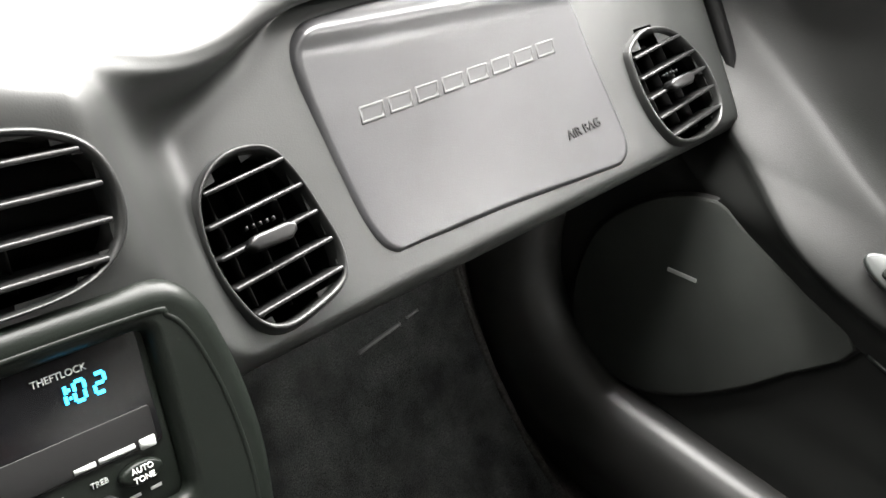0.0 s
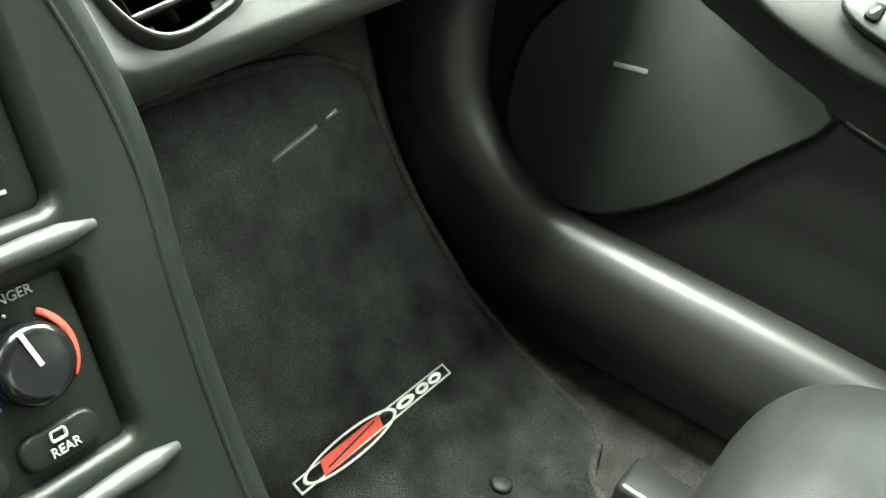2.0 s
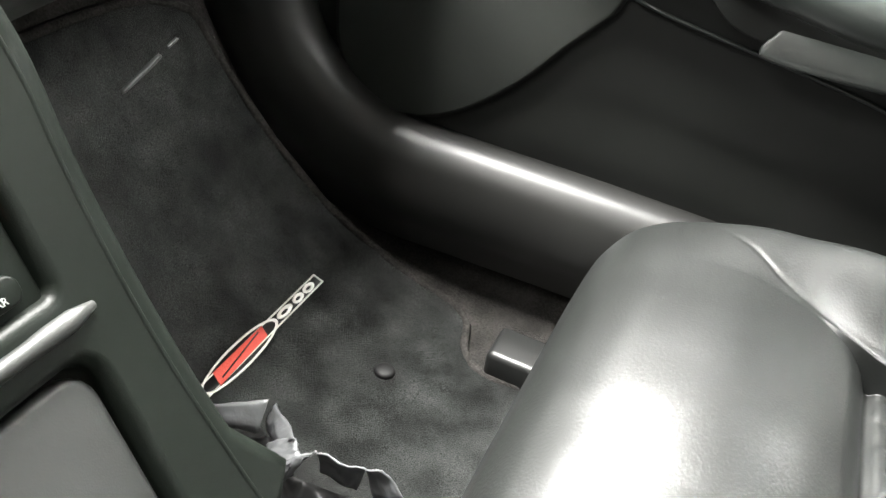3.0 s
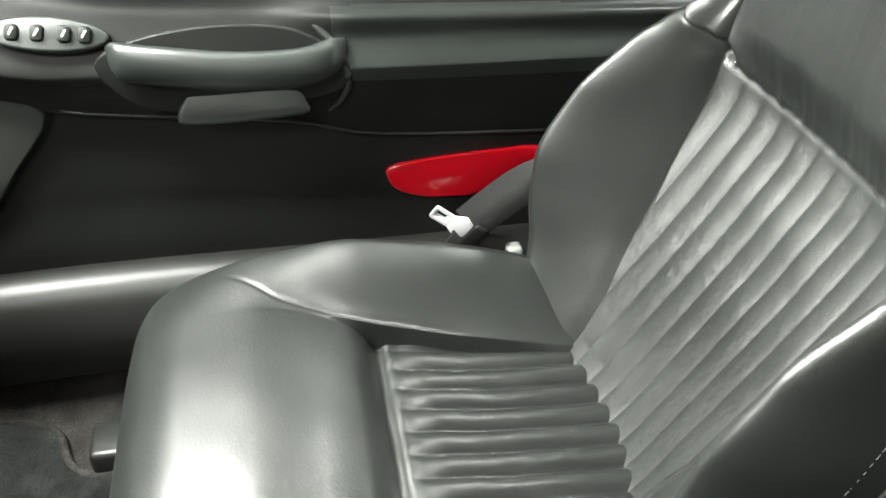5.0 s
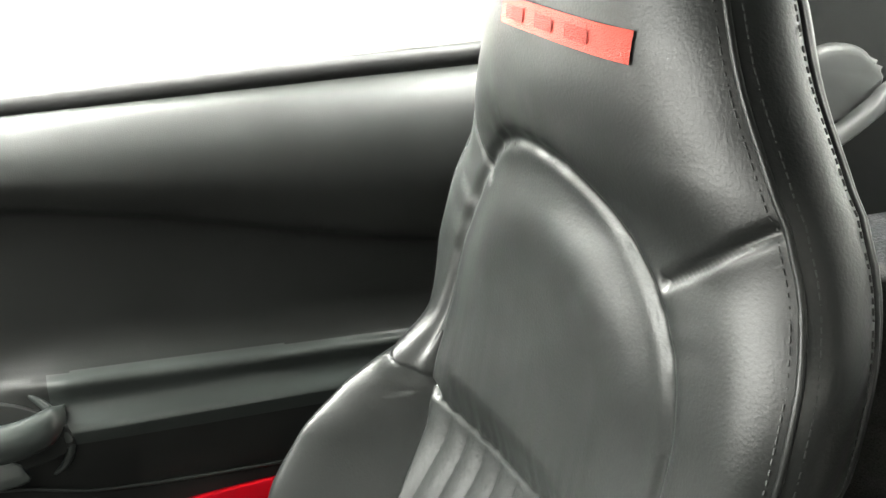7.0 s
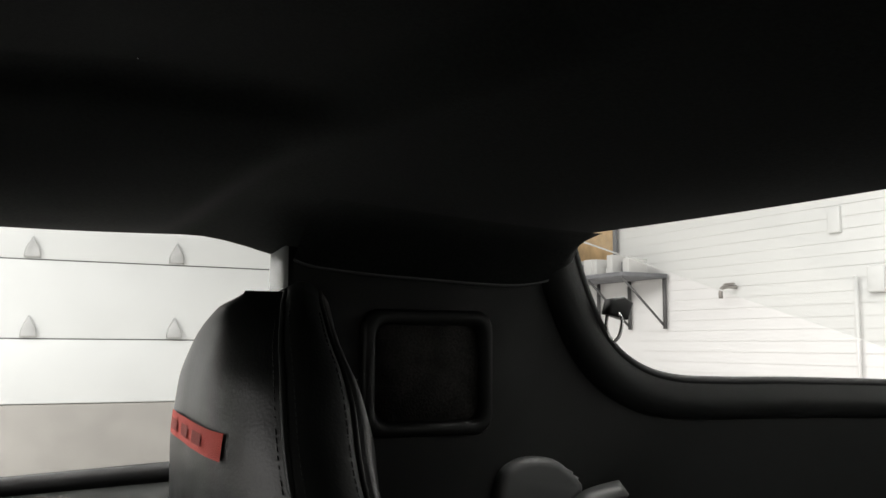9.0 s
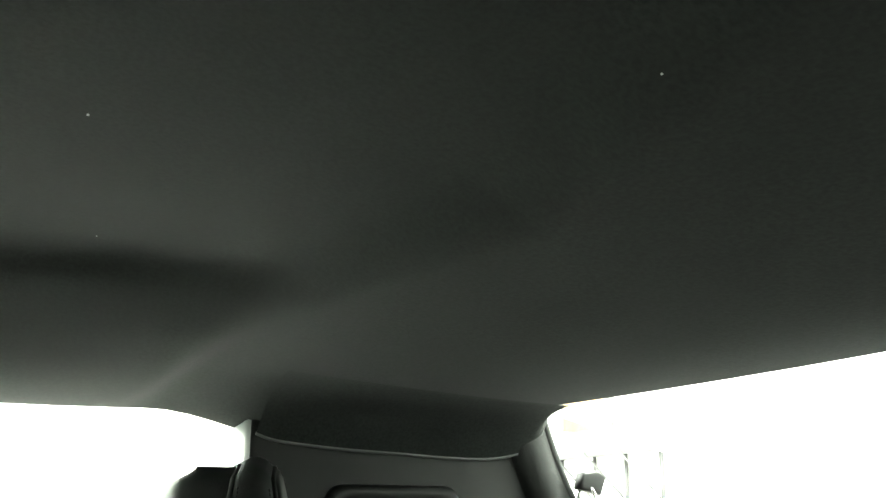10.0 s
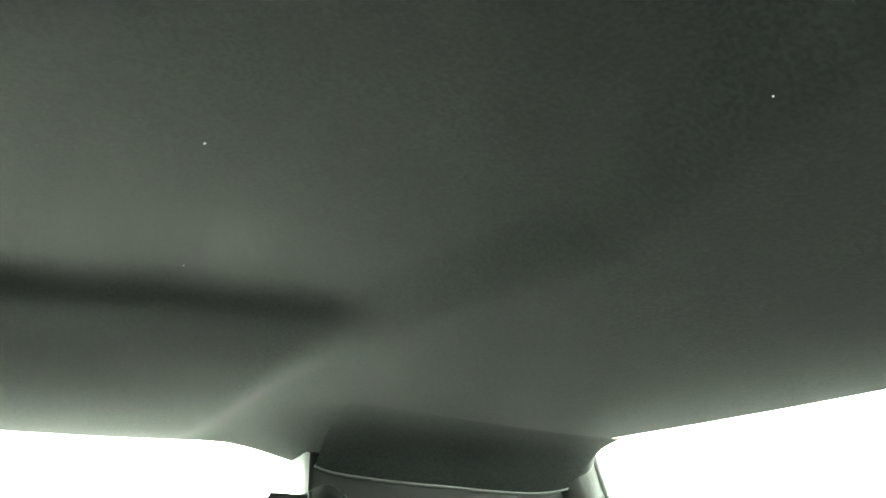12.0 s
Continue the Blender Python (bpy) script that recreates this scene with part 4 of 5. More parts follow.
def back_full(z, side):
    """Half width of the back; the head section is wider on the door side."""
    w = lerp_table(BACK_EDGE, z)[0]
    return w + (0.014 * smoothstep(0.52, 0.60, z) * (1 - smoothstep(0.64, 0.76, z)) if side > 0 else 0.0)


def seat_back_front(u, v):
    z = 0.15 + v * (0.955 - 0.15)
    s = (u - 0.5) * 2
    mid, full = back_mid(z), back_full(z, s)
    a = abs(s)
    edge = 0.62
    w = 0.0
    if a < edge:
        x = mid * a / edge
    else:
        w = (a - edge) / (1 - edge)
        x = mid + (full - mid) * w
    xs = math.copysign(x, s)
    hollow = lerp_table([(0.12, 0.014), (0.30, 0.026), (0.46, 0.032), (0.55, 0.018), (0.68, 0.004), (0.80, -0.016), (0.955, -0.020)], z)[0]
    y = back_y(z) + hollow * (min(x, mid) / max(mid, 0.01)) ** 2
    b = bolster(z)
    y += b * math.sin(min(w * 1.55, 1.0) * math.pi / 2) - (b * 0.75 + 0.016) * max(0.0, (w - 0.50) / 0.50) ** 2.2
    head = smoothstep(0.60, 0.80, z)
    y += head * (back_y(z) - 0.038 * (x / max(full, 0.004)) ** 3.8 - y)
    arc = seam_arc(xs)
    if w == 0.0 and z < arc:
        crest = abs(math.cos(math.pi * (xs + 0.0135) / 0.027))
        y += smoothstep(0.0, 0.030, arc - z) * (0.0034 * crest ** 0.6 * (0.70 + 0.30 * smoothstep(0.26, 0.38, z)) - 0.0010)
        worn = smoothstep(0.42, 0.30, z)
        y += worn * 0.0003 * noise.noise(Vector((xs * 110, z * 80, 1.0))) + worn * 0.0005 * (0.4 - abs(noise.noise(Vector((xs * 120 + z * 40, z * 95 - xs * 40, 4.0)))))
    r = pad_ring(xs, z)
    if z > arc - 0.004:
        if z > 0.575:
            y += 0.016 * (1 - smoothstep(0.30, 1.0, r)) + groove(math.sqrt(r) - 1.03, 0.040, 0.005)
        else:
            side = (abs(xs - 0.012) / lerp_table([(0.44, 0.160), (0.50, 0.168), (0.575, 0.166)], z)[0]) ** 2
            y += 0.016 * (1 - smoothstep(0.30, 1.0, side)) * smoothstep(arc - 0.004, arc + 0.05, z) + groove(math.sqrt(side) - 1.03, 0.035, 0.006)
    # stitched joints
    y += groove(z - arc, 0.0028, 0.0016) * (1 if w == 0 else 0)
    for sx in (1, -1):
        y += groove(line_gap(xs, z, sx * 0.130, 0.685, sx * 0.204, 0.738), 0.0042, 0.0055 if sx < 0 else 0.002)
        y += groove(line_gap(xs, z, sx * 0.158, 0.462, sx * 0.226, 0.505), 0.0032, 0.009)
    if z < 0.52:
        y += groove(w, 0.05, 0.006) * (1 if w > 0 else 0)
    # puckers round the pad and soft folds in the hide
    if z > 0.52 and 1.0 < r < 2.2:
        ang = math.atan2(z - 0.575, xs)
        y += 0.0009 * math.sin(ang * 34 + 3 * noise.noise(Vector((xs * 20, z * 20, 0)))) * (1 - smoothstep(1.05, 1.9, r)) * max(0.0, noise.noise(Vector((ang * 2.2, 3.0, 0.5))) + 0.25)
    # long folds that rise from the pleated insert into the pad
    if w == 0.0 and z > arc:
        y += 0.0017 * math.exp(-(z - arc) / 0.045) * noise.noise(Vector((xs * 85, z * 9, 12.0)))
    y += 0.0010 * noise.noise(Vector((xs * 22, z * 22, 7.0)))
    return Vector((SEAT_X + back_shift(z) + xs, y, z))


def back_region(p):
    x, z = p.x - SEAT_X - back_shift(p.z), p.z
    if abs(x) < back_mid(z) and z < seam_arc(x):
        return "pleated_insert"
    if pad_ring(x, z) < 1.06 if z > 0.575 else abs(x - 0.012) < 0.170 and z > seam_arc(x):
        return "lumbar_pad"
    if z < 0.462 + 0.043 * min(max((abs(x) - 0.158) / 0.068, 0), 1):
        return "side_bolster" if x > 0 else "inner_bolster"
    return "head_section"


def seat_outline(depth, grow):
    """The rim of the seat back, pushed back by depth and out by grow."""
    ring = []
    n = 60
    for k in range(2 * n + 1):
        v = k / n if k <= n else 2 - k / n
        p = seat_back_front(1.0 if k <= n else 0.0, v)
        out = (p - Vector((SEAT_X + 0.02, p.y, 0.60))).normalized() if p.z > 0.60 else Vector((math.copysign(1, p.x - SEAT_X), 0, 0))
        slim = 1 - 0.40 * smoothstep(0.85, 0.955, p.z)
        ring.append(Vector((p.x, p.y - depth * slim, p.z)) + out * grow)
    return ring


CUSH_HALF = [(-0.12, 0.088), (0.0, 0.094), (0.08, 0.104), (0.20, 0.124), (0.25, 0.126), (0.30, 0.138), (0.34, 0.170), (0.38, 0.196), (0.45, 0.20)]
CUSH_BODY = [(-0.12, 0.088), (0.0, 0.094), (0.08, 0.104), (0.20, 0.118), (0.30, 0.124), (0.40, 0.128), (0.47, 0.130)]
CUSH_FULL = [(-0.12, 0.190), (0.0, 0.215), (0.10, 0.228), (0.22, 0.234), (0.32, 0.236), (0.38, 0.234), (0.42, 0.224), (0.445, 0.208), (0.460, 0.190), (0.468, 0.178)]
CUSH_Z = [(-0.12, 0.175), (0.0, 0.180), (0.10, 0.188), (0.19, 0.203), (0.212, 0.207), (0.24, 0.232), (0.28, 0.252), (0.33, 0.261), (0.385, 0.255), (0.425, 0.236), (0.450, 0.205), (0.461, 0.165), (0.4665, 0.06)]
CUSH_SIDE = [(-0.12, 0.178), (0.0, 0.188), (0.10, 0.204), (0.19, 0.222), (0.24, 0.238), (0.28, 0.252), (0.33, 0.261), (0.385, 0.255), (0.425, 0.236), (0.450, 0.205), (0.461, 0.165), (0.4665, 0.06)]
CUSH_TOP = [(-0.12, 0.175), (-0.03, 0.210), (0.06, 0.250), (0.14, 0.268), (0.20, 0.275), (0.26, 0.279), (0.31, 0.276), (0.36, 0.265), (0.40, 0.249), (0.425, 0.236), (0.450, 0.205), (0.461, 0.165), (0.4665, 0.06)]


def cushion_top(u, v):
    """u from one side to the other, v from the rear to the front and down over it."""
    s = (u - 0.5) * 2
    a = abs(s)
    # closer rows where the front turns down
    y = -0.12 + 0.5865 * (1 - (1 - v) ** 1.6)
    half, full = lerp_table(CUSH_HALF, y)[0], lerp_table(CUSH_FULL, y)[0]
    seam = half
    half = min(lerp_table(CUSH_BODY, y)[0], full * 0.86)
    edge, w = 0.60, 0.0
    if a < edge:
        x = half * a / edge
    else:
        w = (a - edge) / (1 - edge)
        x = half + (full - half) * w
    xs = math.copysign(x, s)
    z = lerp_table(CUSH_Z if w == 0 else CUSH_SIDE, y)[0]
    z += max(0.0, lerp_table(CUSH_TOP, y)[0] - z) * math.sin(min(w / 0.72, 1.0) * math.pi / 2) ** 1.5
    z -= (0.05 + 0.06 * smoothstep(0.30, 0.1, y)) * max(0.0, (w - 0.62) / 0.38) ** 2.4
    front = smoothstep(0.22, 0.30, y)
    z -= front * 0.014 * (x / full) ** 4
    if y < 0.209 and w == 0:
        z += 0.0078 * abs(math.cos(math.pi * (xs + 0.0135) / 0.027)) ** 0.75 * smoothstep(0.212, 0.165, y) - 0.0045 * smoothstep(0.212, 0.19, y)
        z += 0.0005 * noise.noise(Vector((xs * 60, y * 40, 2.0)))
    z += groove(y - 0.213, 0.0065, 0.010) * (1 if w == 0 else 0)
    z += groove(x - seam, 0.0028, 0.0012) * smoothstep(0.37, 0.31, y) * (1 if xs > 0 else 0.15)
    z += 0.0014 * noise.noise(Vector((xs * 18, y * 18, 9.0)))
    return Vector((SEAT_X + xs, y, z))


def cushion_region(p):
    x, y = abs(p.x - SEAT_X), p.y
    half = lerp_table(CUSH_HALF, y)[0]
    if y < 0.213 and x < half:
        return "cushion_insert"
    if x < half or y > 0.375:
        return "front_roll"
    return "thigh_bolster" if p.x > SEAT_X else "inner_thigh_bolster"


def stitches(points, normal, length, gap, parent):
    """A run of short raised threads along a line, as one mesh."""
    bm = bmesh.new()
    pts = [Vector(p) for p in points]
    carry = 0.0
    for a, b in zip(pts, pts[1:]):
        d = b - a
        if d.length < 1e-6:
            continue
        t = carry
        while t < d.length:
            p0, p1 = a + d * (t / d.length), a + d * (min(t + length, d.length) / d.length)
            side = d.cross(Vector(normal)).normalized() * 0.0005
            up = Vector(normal) * 0.0006
            vs = [bm.verts.new(q) for q in (p0 - side, p0 + side, p1 + side, p1 - side)]
            vt = [bm.verts.new(q.co + up) for q in vs]
            bm.faces.new(vt)
            for i in range(4):
                bm.faces.new((vs[i], vs[(i + 1) % 4], vt[(i + 1) % 4], vt[i]))
            t += length + gap
        carry = t - d.length
    return part("stitching", bm, M_SEAM, parent, smooth=False)


def build_seat():
    seat = thing("passenger_seat", "black leather sports car seat with pleated centre and oval pad", "car seat")
    made = {}
    made.update(split_surface(seat_back_front, 300, 330, back_region, M_LEATHER, seat))
    made.update(split_surface(cushion_top, 240, 220, cushion_region, M_LEATHER, seat))
    # side band and rear shell
    rings = [seat_outline(d, g) for d, g in ((0.0, 0.0), (0.004, 0.003), (0.010, 0.007), (0.020, 0.010), (0.032, 0.010), (0.044, 0.007), (0.052, 0.003), (0.055, 0.0))]
    part("side_band", loft(rings, closed=False), M_LEATHER, seat)
    rings = [seat_outline(d, g) for d, g in ((0.055, 0.0), (0.057, -0.002), (0.062, -0.001), (0.070, -0.008), (0.080, -0.030), (0.088, -0.08))]
    part("rear_shell", loft(rings, closed=False), M_LEATHER, seat)

    def rear(u, v):
        a = seat_outline_rear[int(round(v * 60))]
        b = seat_outline_rear[120 - int(round(v * 60))]
        p = a + (b - a) * u
        return p + Vector((0, -0.02 * math.sin(math.pi * u), 0))

    seat_outline_rear = seat_outline(0.088, -0.08)
    part("rear_panel", grid_mesh(rear, 20, 60), M_LEATHER, seat)
    for d, g in ((0.001, 0.001), (0.056, 0.0)):
        line = [p for p in seat_outline(d, g)]
        part("piping", tube(line, 0.0026, 6), M_LEATHER, seat)
    face = [seat_back_front(0.009, k / 120) + Vector((0, 0.0006, 0)) for k in range(4, 117)]
    stitches(face, (0, 1, 0.1), 0.0042, 0.0022, seat)
    face = [seat_back_front(0.991, k / 120) + Vector((0, 0.0006, 0)) for k in range(4, 117)]
    stitches(face, (0, 1, 0.1), 0.0042, 0.0022, seat)
    for d, g in ((0.009, 0.0066), (0.048, 0.0056)):
        band = seat_outline(d, g)
        stitches(band[62:114], (-0.9, 0.2, 0.3), 0.0042, 0.0022, seat)
    # skirt below the cushion rim
    n = 70
    ring0 = [cushion_top(0.0, k / n) for k in range(n + 1)]
    ring1 = [cushion_top(1.0, k / n) for k in range(n + 1)]
    for ring in (ring0, ring1):
        sgn = 1 if ring[0].x > SEAT_X else -1
        rows = [ring, [p + Vector((sgn * 0.002, 0, -0.02)) for p in ring], [Vector((p.x - sgn * 0.012, p.y - 0.01, max(0.05, p.z - 0.09))) for p in ring],
                [Vector((p.x - sgn * 0.03, p.y - 0.015, 0.045)) for p in ring]]
        part("cushion_skirt", loft(rows, closed=False), M_LEATHER, seat)
        part("cushion_piping", tube([p + Vector((0, 0, 0.0)) for p in ring[:n - 12]], 0.0022, 6), M_LEATHER, seat)
    part("seat_base", box_bm(SEAT_X - 0.17, SEAT_X + 0.17, -0.10, 0.40, 0.004, 0.12, 0.02), M_BLACK, seat)
    part("track_cover", box_bm(0.536, 0.590, 0.44, 0.532, 0.004, 0.040, 0.007, 3), M_BEZEL, seat, "dark grey plastic seat track end cover")
    # red embroidered mark on the head section, drawn as plain shapes
    head = made["head_section"]

    def on_head(x, z, lift):
        """Nearest place on the front face."""
        v = (z - 0.15) / (0.955 - 0.15)
        mid, full = back_mid(z), back_full(z, x)
        ax = abs(x)
        a = 0.62 * ax / mid if ax < mid else 0.62 + 0.38 * (ax - mid) / (full - mid)
        return seat_back_front(0.5 + math.copysign(a, x) / 2, v) + Vector((0, lift, 0))

    def patch(x0, x1, zc, h, lift):
        def f(u, v):
            x = x0 + (x1 - x0) * u
            return on_head(x, zc + 0.05 * (x - x0) + (v - 0.5) * h, lift)
        return grid_mesh(f, 20, 6)

    mark = part("embroidered_mark", patch(-0.107, 0.064, 0.8290, 0.021, 0.0022), M_REDCLOTH, head, "red embroidered mark on the head section")
    for x0, x1 in ((0.024, 0.052), (-0.020, 0.006), (-0.066, -0.038)):
        part("stitched_shape", patch(x0, x1, 0.8290 + 0.05 * (x0 + 0.107), 0.010, 0.0034), M_REDDARK, mark)
    return seat


M_REDDARK = material("dark_red_thread", (0.28, 0.03, 0.02), 0.8, grain=0.8, grain_scale=900)
build_seat()


# ---- seat belt ----
def build_belt():
    belt = thing("seat_belt", "seat belt with steel latch plate hanging beside the seat", "seat belt")
    m = frame_of((0.650, 0.100, 0.222), (-0.25, -0.80, -0.52), (-0.35, -0.50, 0.80))
    outer = rounded_rect(0.026, 0.021, 0.004, 5, -0.018, 0.0)
    inner = rounded_rect(0.0135, 0.0085, 0.002, 5, -0.019, 0.0)
    tongue = part("latch_plate", placed(ring_plate(outer, inner, 0.0022, 0.0004), m), M_LATCH, belt, "bright steel latch plate with a slot")
    part("latch_shoulder", placed(plate([(-0.006, -0.0105), (0.006, -0.017), (0.016, -0.012), (0.020, 0.010), (0.006, 0.018), (-0.006, 0.0105)], 0.0024, 0.0006), m), M_LATCH, tongue)
    part("latch_grip", placed(plate(rounded_rect(0.018, 0.040, 0.006, 5, 0.026, 0.0), 0.008, 0.003), m), M_BLACK, belt, "black plastic grip")
    band = catmull([(0.655, 0.085, 0.214), (0.650, 0.055, 0.243), (0.642, 0.022, 0.272), (0.622, -0.02, 0.300), (0.60, -0.08, 0.33)], 6)
    part("webbing", strip(band, 0.022, 0.0015, (-0.8, 0.45, 0.3)), M_WEB, belt, "ribbed grey-black belt webbing")
    part("anchor_cover", box_bm(0.634, 0.652, 0.022, 0.040, 0.165, 0.188, 0.004), M_PILLAR, belt, "small pale plastic belt guide")
    low = catmull([(0.650, 0.105, 0.210), (0.648, 0.075, 0.188), (0.645, 0.03, 0.160), (0.645, -0.04, 0.12)], 6)
    part("lower_webbing", strip(low, 0.020, 0.0015, (-0.8, 0.3, 0.5)), M_WEB, belt)
    return belt


build_belt()


# ---- footwell things ----
def build_mat():
    mat = thing("floor_mat", "black carpet floor mat with embroidered emblem strip", "floor mat")
    outline = [(p.x, p.y) for p in catmull([(a, b, 0) for a, b in ((0.20, 0.50), (0.19, 0.62), (0.20, 0.92), (0.235, 0.955), (0.42, 0.965), (0.585, 0.955), (0.618, 0.90), (0.632, 0.66), (0.615, 0.585), (0.560, 0.560), (0.535, 0.52),
                                                                      (0.525, 0.40), (0.21, 0.40))], 4, closed=True)]
    bm = bmesh.new()
    nx, ny = 60, 75
    rows = []
    for i in range(nx + 1):
        rows.append([])
        for j in range(ny + 1):
            x, y = 0.17 + 0.48 * i / nx, 0.38 + 0.60 * j / ny
            rows[-1].append(bm.verts.new((x, y, floor_z(y) + 0.010 + 0.0012 * noise.noise(Vector((x * 60, y * 60, 0))))))
    for i in range(nx):
        for j in range(ny):
            c = (0.17 + 0.48 * (i + 0.5) / nx, 0.38 + 0.60 * (j + 0.5) / ny)
            if inside(outline, *c):
                bm.faces.new((rows[i][j], rows[i + 1][j], rows[i + 1][j + 1], rows[i][j + 1]))
    bmesh.ops.delete(bm, geom=[v for v in bm.verts if not v.link_faces], context="VERTS")
    part("mat_carpet", bm, M_MAT, mat)
    rim = [Vector((x, y, floor_z(y) + 0.008)) for x, y in outline]
    part("bound_edge", tube(rim, 0.0055, 6, closed=True), M_CARPET, mat)
    # emblem strip: silver outline, red bar and pale ovals
    a, b = Vector((0.314, 0.727, 0)), Vector((0.529, 0.727, 0))
    zz = floor_z(0.727) + 0.0125
    m = frame_of((0.314, 0.727, zz), (1, 0, 0.01), (0, 1, 0.36))
    L = 0.215
    part("emblem_outline", placed(ring_plate(rounded_rect(L, 0.0135, 0.001, 3, L / 2, 0), rounded_rect(L - 0.005, 0.0095, 0.0006, 3, L / 2, 0), 0.0012, 0.0003), m), M_SILVERTHREAD, mat)
    part("emblem_field", placed(plate(rounded_rect(L - 0.004, 0.011, 0.001, 3, L / 2, 0), 0.0006), m), M_BLACK, mat)
    ell = lambda rx, ry, cx: [(cx + rx * math.cos(t), ry * math.sin(t)) for t in [k * math.pi / 16 for k in range(32)]]
    part("emblem_oval", placed(ring_plate(ell(0.062, 0.0125, 0.070), ell(0.057, 0.0100, 0.070), 0.0018, 0.0003), m), M_SILVERTHREAD, mat)
    part("oval_field", placed(plate(ell(0.059, 0.011, 0.070), 0.0010), m), M_BLACK, mat)
    part("emblem_bar", placed(plate([(0.028, -0.0068), (0.108, -0.005), (0.113, 0.0062), (0.034, 0.0068)], 0.0020, 0.0004), m), M_REDCLOTH, mat, "red embroidered bar")
    part("bar_line", placed(plate([(0.036, -0.0035), (0.104, 0.003), (0.104, 0.0045), (0.036, -0.002)], 0.0023), m), M_BLACK, mat)
    for x0, x1 in ((0.134, 0.160), (0.164, 0.182), (0.184, 0.203)):
        c, r = (x0 + x1) / 2, (x1 - x0) / 2
        part("emblem_shape", placed(ring_plate(ell(r, 0.0045, c), ell(r * 0.45, 0.0015, c), 0.0020, 0.0003), m), M_WHITETHREAD, mat)
    # peg that holds the mat
    p = Vector((0.478, 0.617, floor_z(0.617) + 0.008))
    disc = [(0.011 * math.cos(t), 0.011 * math.sin(t)) for t in [k * math.pi / 10 for k in range(20)]]
    part("mat_peg", placed(plate(disc, 0.007, 0.003), Matrix.Translation(p)), M_BLACK, mat, "round dark plastic mat peg")
    return mat


M_WHITETHREAD = material("white_thread", (0.7, 0.69, 0.66), 0.8, grain=0.6, grain_scale=900)
build_mat()


def build_pouch():
    """Crumpled black vinyl cover lying by the tunnel: two folded lobes of flat facets that meet in sharp creases."""
    rows = [((0.300, 0.722, 0.066), (0.280, 0.722, 0.080), (0.262, 0.720, 0.050), (0.235, 0.716, 0.045)),
            ((0.338, 0.682, 0.052), (0.296, 0.690, 0.096), (0.270, 0.700, 0.062), (0.238, 0.692, 0.070)),
            ((0.340, 0.664, 0.020), (0.312, 0.668, 0.058), (0.282, 0.672, 0.030), (0.240, 0.670, 0.035)),
            ((0.326, 0.640, 0.016), (0.306, 0.648, 0.086), (0.286, 0.640, 0.050), (0.242, 0.640, 0.060)),
            ((0.300, 0.616, 0.022), (0.284, 0.620, 0.078), (0.262, 0.622, 0.096), (0.236, 0.612, 0.050)),
            ((0.312, 0.606, 0.018), (0.288, 0.600, 0.074), (0.268, 0.598, 0.040), (0.238, 0.594, 0.045)),
            ((0.318, 0.570, 0.016), (0.292, 0.574, 0.070), (0.264, 0.566, 0.088), (0.236, 0.566, 0.050)),
            ((0.326, 0.536, 0.014), (0.298, 0.540, 0.064), (0.272, 0.530, 0.046), (0.236, 0.536, 0.050)),
            ((0.300, 0.500, 0.012), (0.282, 0.508, 0.040), (0.262, 0.500, 0.030), (0.240, 0.505, 0.020))]

    def f(u, v):
        a, b = min(int(u * 8), 7), min(int(v * 3), 2)
        p, q = u * 8 - a, v * 3 - b
        c00, c10, c01, c11 = (Vector(rows[a][b]), Vector(rows[a + 1][b]), Vector(rows[a][b + 1]), Vector(rows[a + 1][b + 1]))
        r = c00 + (c10 - c00) * p + (c11 - c10) * q if p > q else c00 + (c01 - c00) * q + (c11 - c01) * p
        lift = 0.005 * noise.noise(Vector((u * 9, v * 5, 3))) + 0.003 * math.sin(math.pi * p) * math.sin(math.pi * q)
        return Vector((r.x, r.y, 0.008 + 0.62 * (r.z - 0.008) + lift))

    pouch = thing("vinyl_pouch", "crumpled black vinyl pouch beside the tunnel, rim coloured pale as lit", "pouch")
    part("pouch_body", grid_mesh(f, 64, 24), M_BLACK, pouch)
    # the turned-over rim: short stiff folds, their lit paleness put into the colour
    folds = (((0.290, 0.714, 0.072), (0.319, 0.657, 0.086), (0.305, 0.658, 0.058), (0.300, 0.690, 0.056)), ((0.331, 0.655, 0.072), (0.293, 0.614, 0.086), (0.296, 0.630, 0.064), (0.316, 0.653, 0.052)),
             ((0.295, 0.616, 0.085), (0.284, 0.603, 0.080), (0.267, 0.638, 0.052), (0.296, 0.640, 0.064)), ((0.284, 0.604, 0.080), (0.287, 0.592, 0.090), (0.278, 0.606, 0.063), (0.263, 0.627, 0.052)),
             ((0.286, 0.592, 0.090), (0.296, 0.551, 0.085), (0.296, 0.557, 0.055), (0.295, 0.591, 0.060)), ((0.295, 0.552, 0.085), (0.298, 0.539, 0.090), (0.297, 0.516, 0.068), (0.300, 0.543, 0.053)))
    for k, (a, b, c, d) in enumerate(folds):
        a, b, c, d = Vector(a), Vector(b), Vector(c), Vector(d)
        n = (b - a).cross(d - a).normalized()
        if n.z < 0:
            n = -n

        def fold(u, v):
            p = (a + (b - a) * u) * (1 - v) + (d + (c - d) * u) * v
            rise = 0.0035 * math.sin(math.pi * v) + 0.0035 * noise.noise(Vector((u * 2.6 + k * 5, v * 2.2, 1.0))) + 0.0012 * noise.noise(Vector((u * 8 + k, v * 6, 2.0)))
            return p + n * rise

        bm = grid_mesh(fold, 14, 8)
        bm.verts.ensure_lookup_table()
        bmesh.ops.solidify(bm, geom=bm.faces[:], thickness=0.0016)
        part("folded_rim", bm, M_LITFOLD, pouch, "turned-over edge with its sheen put into a pale grey colour")


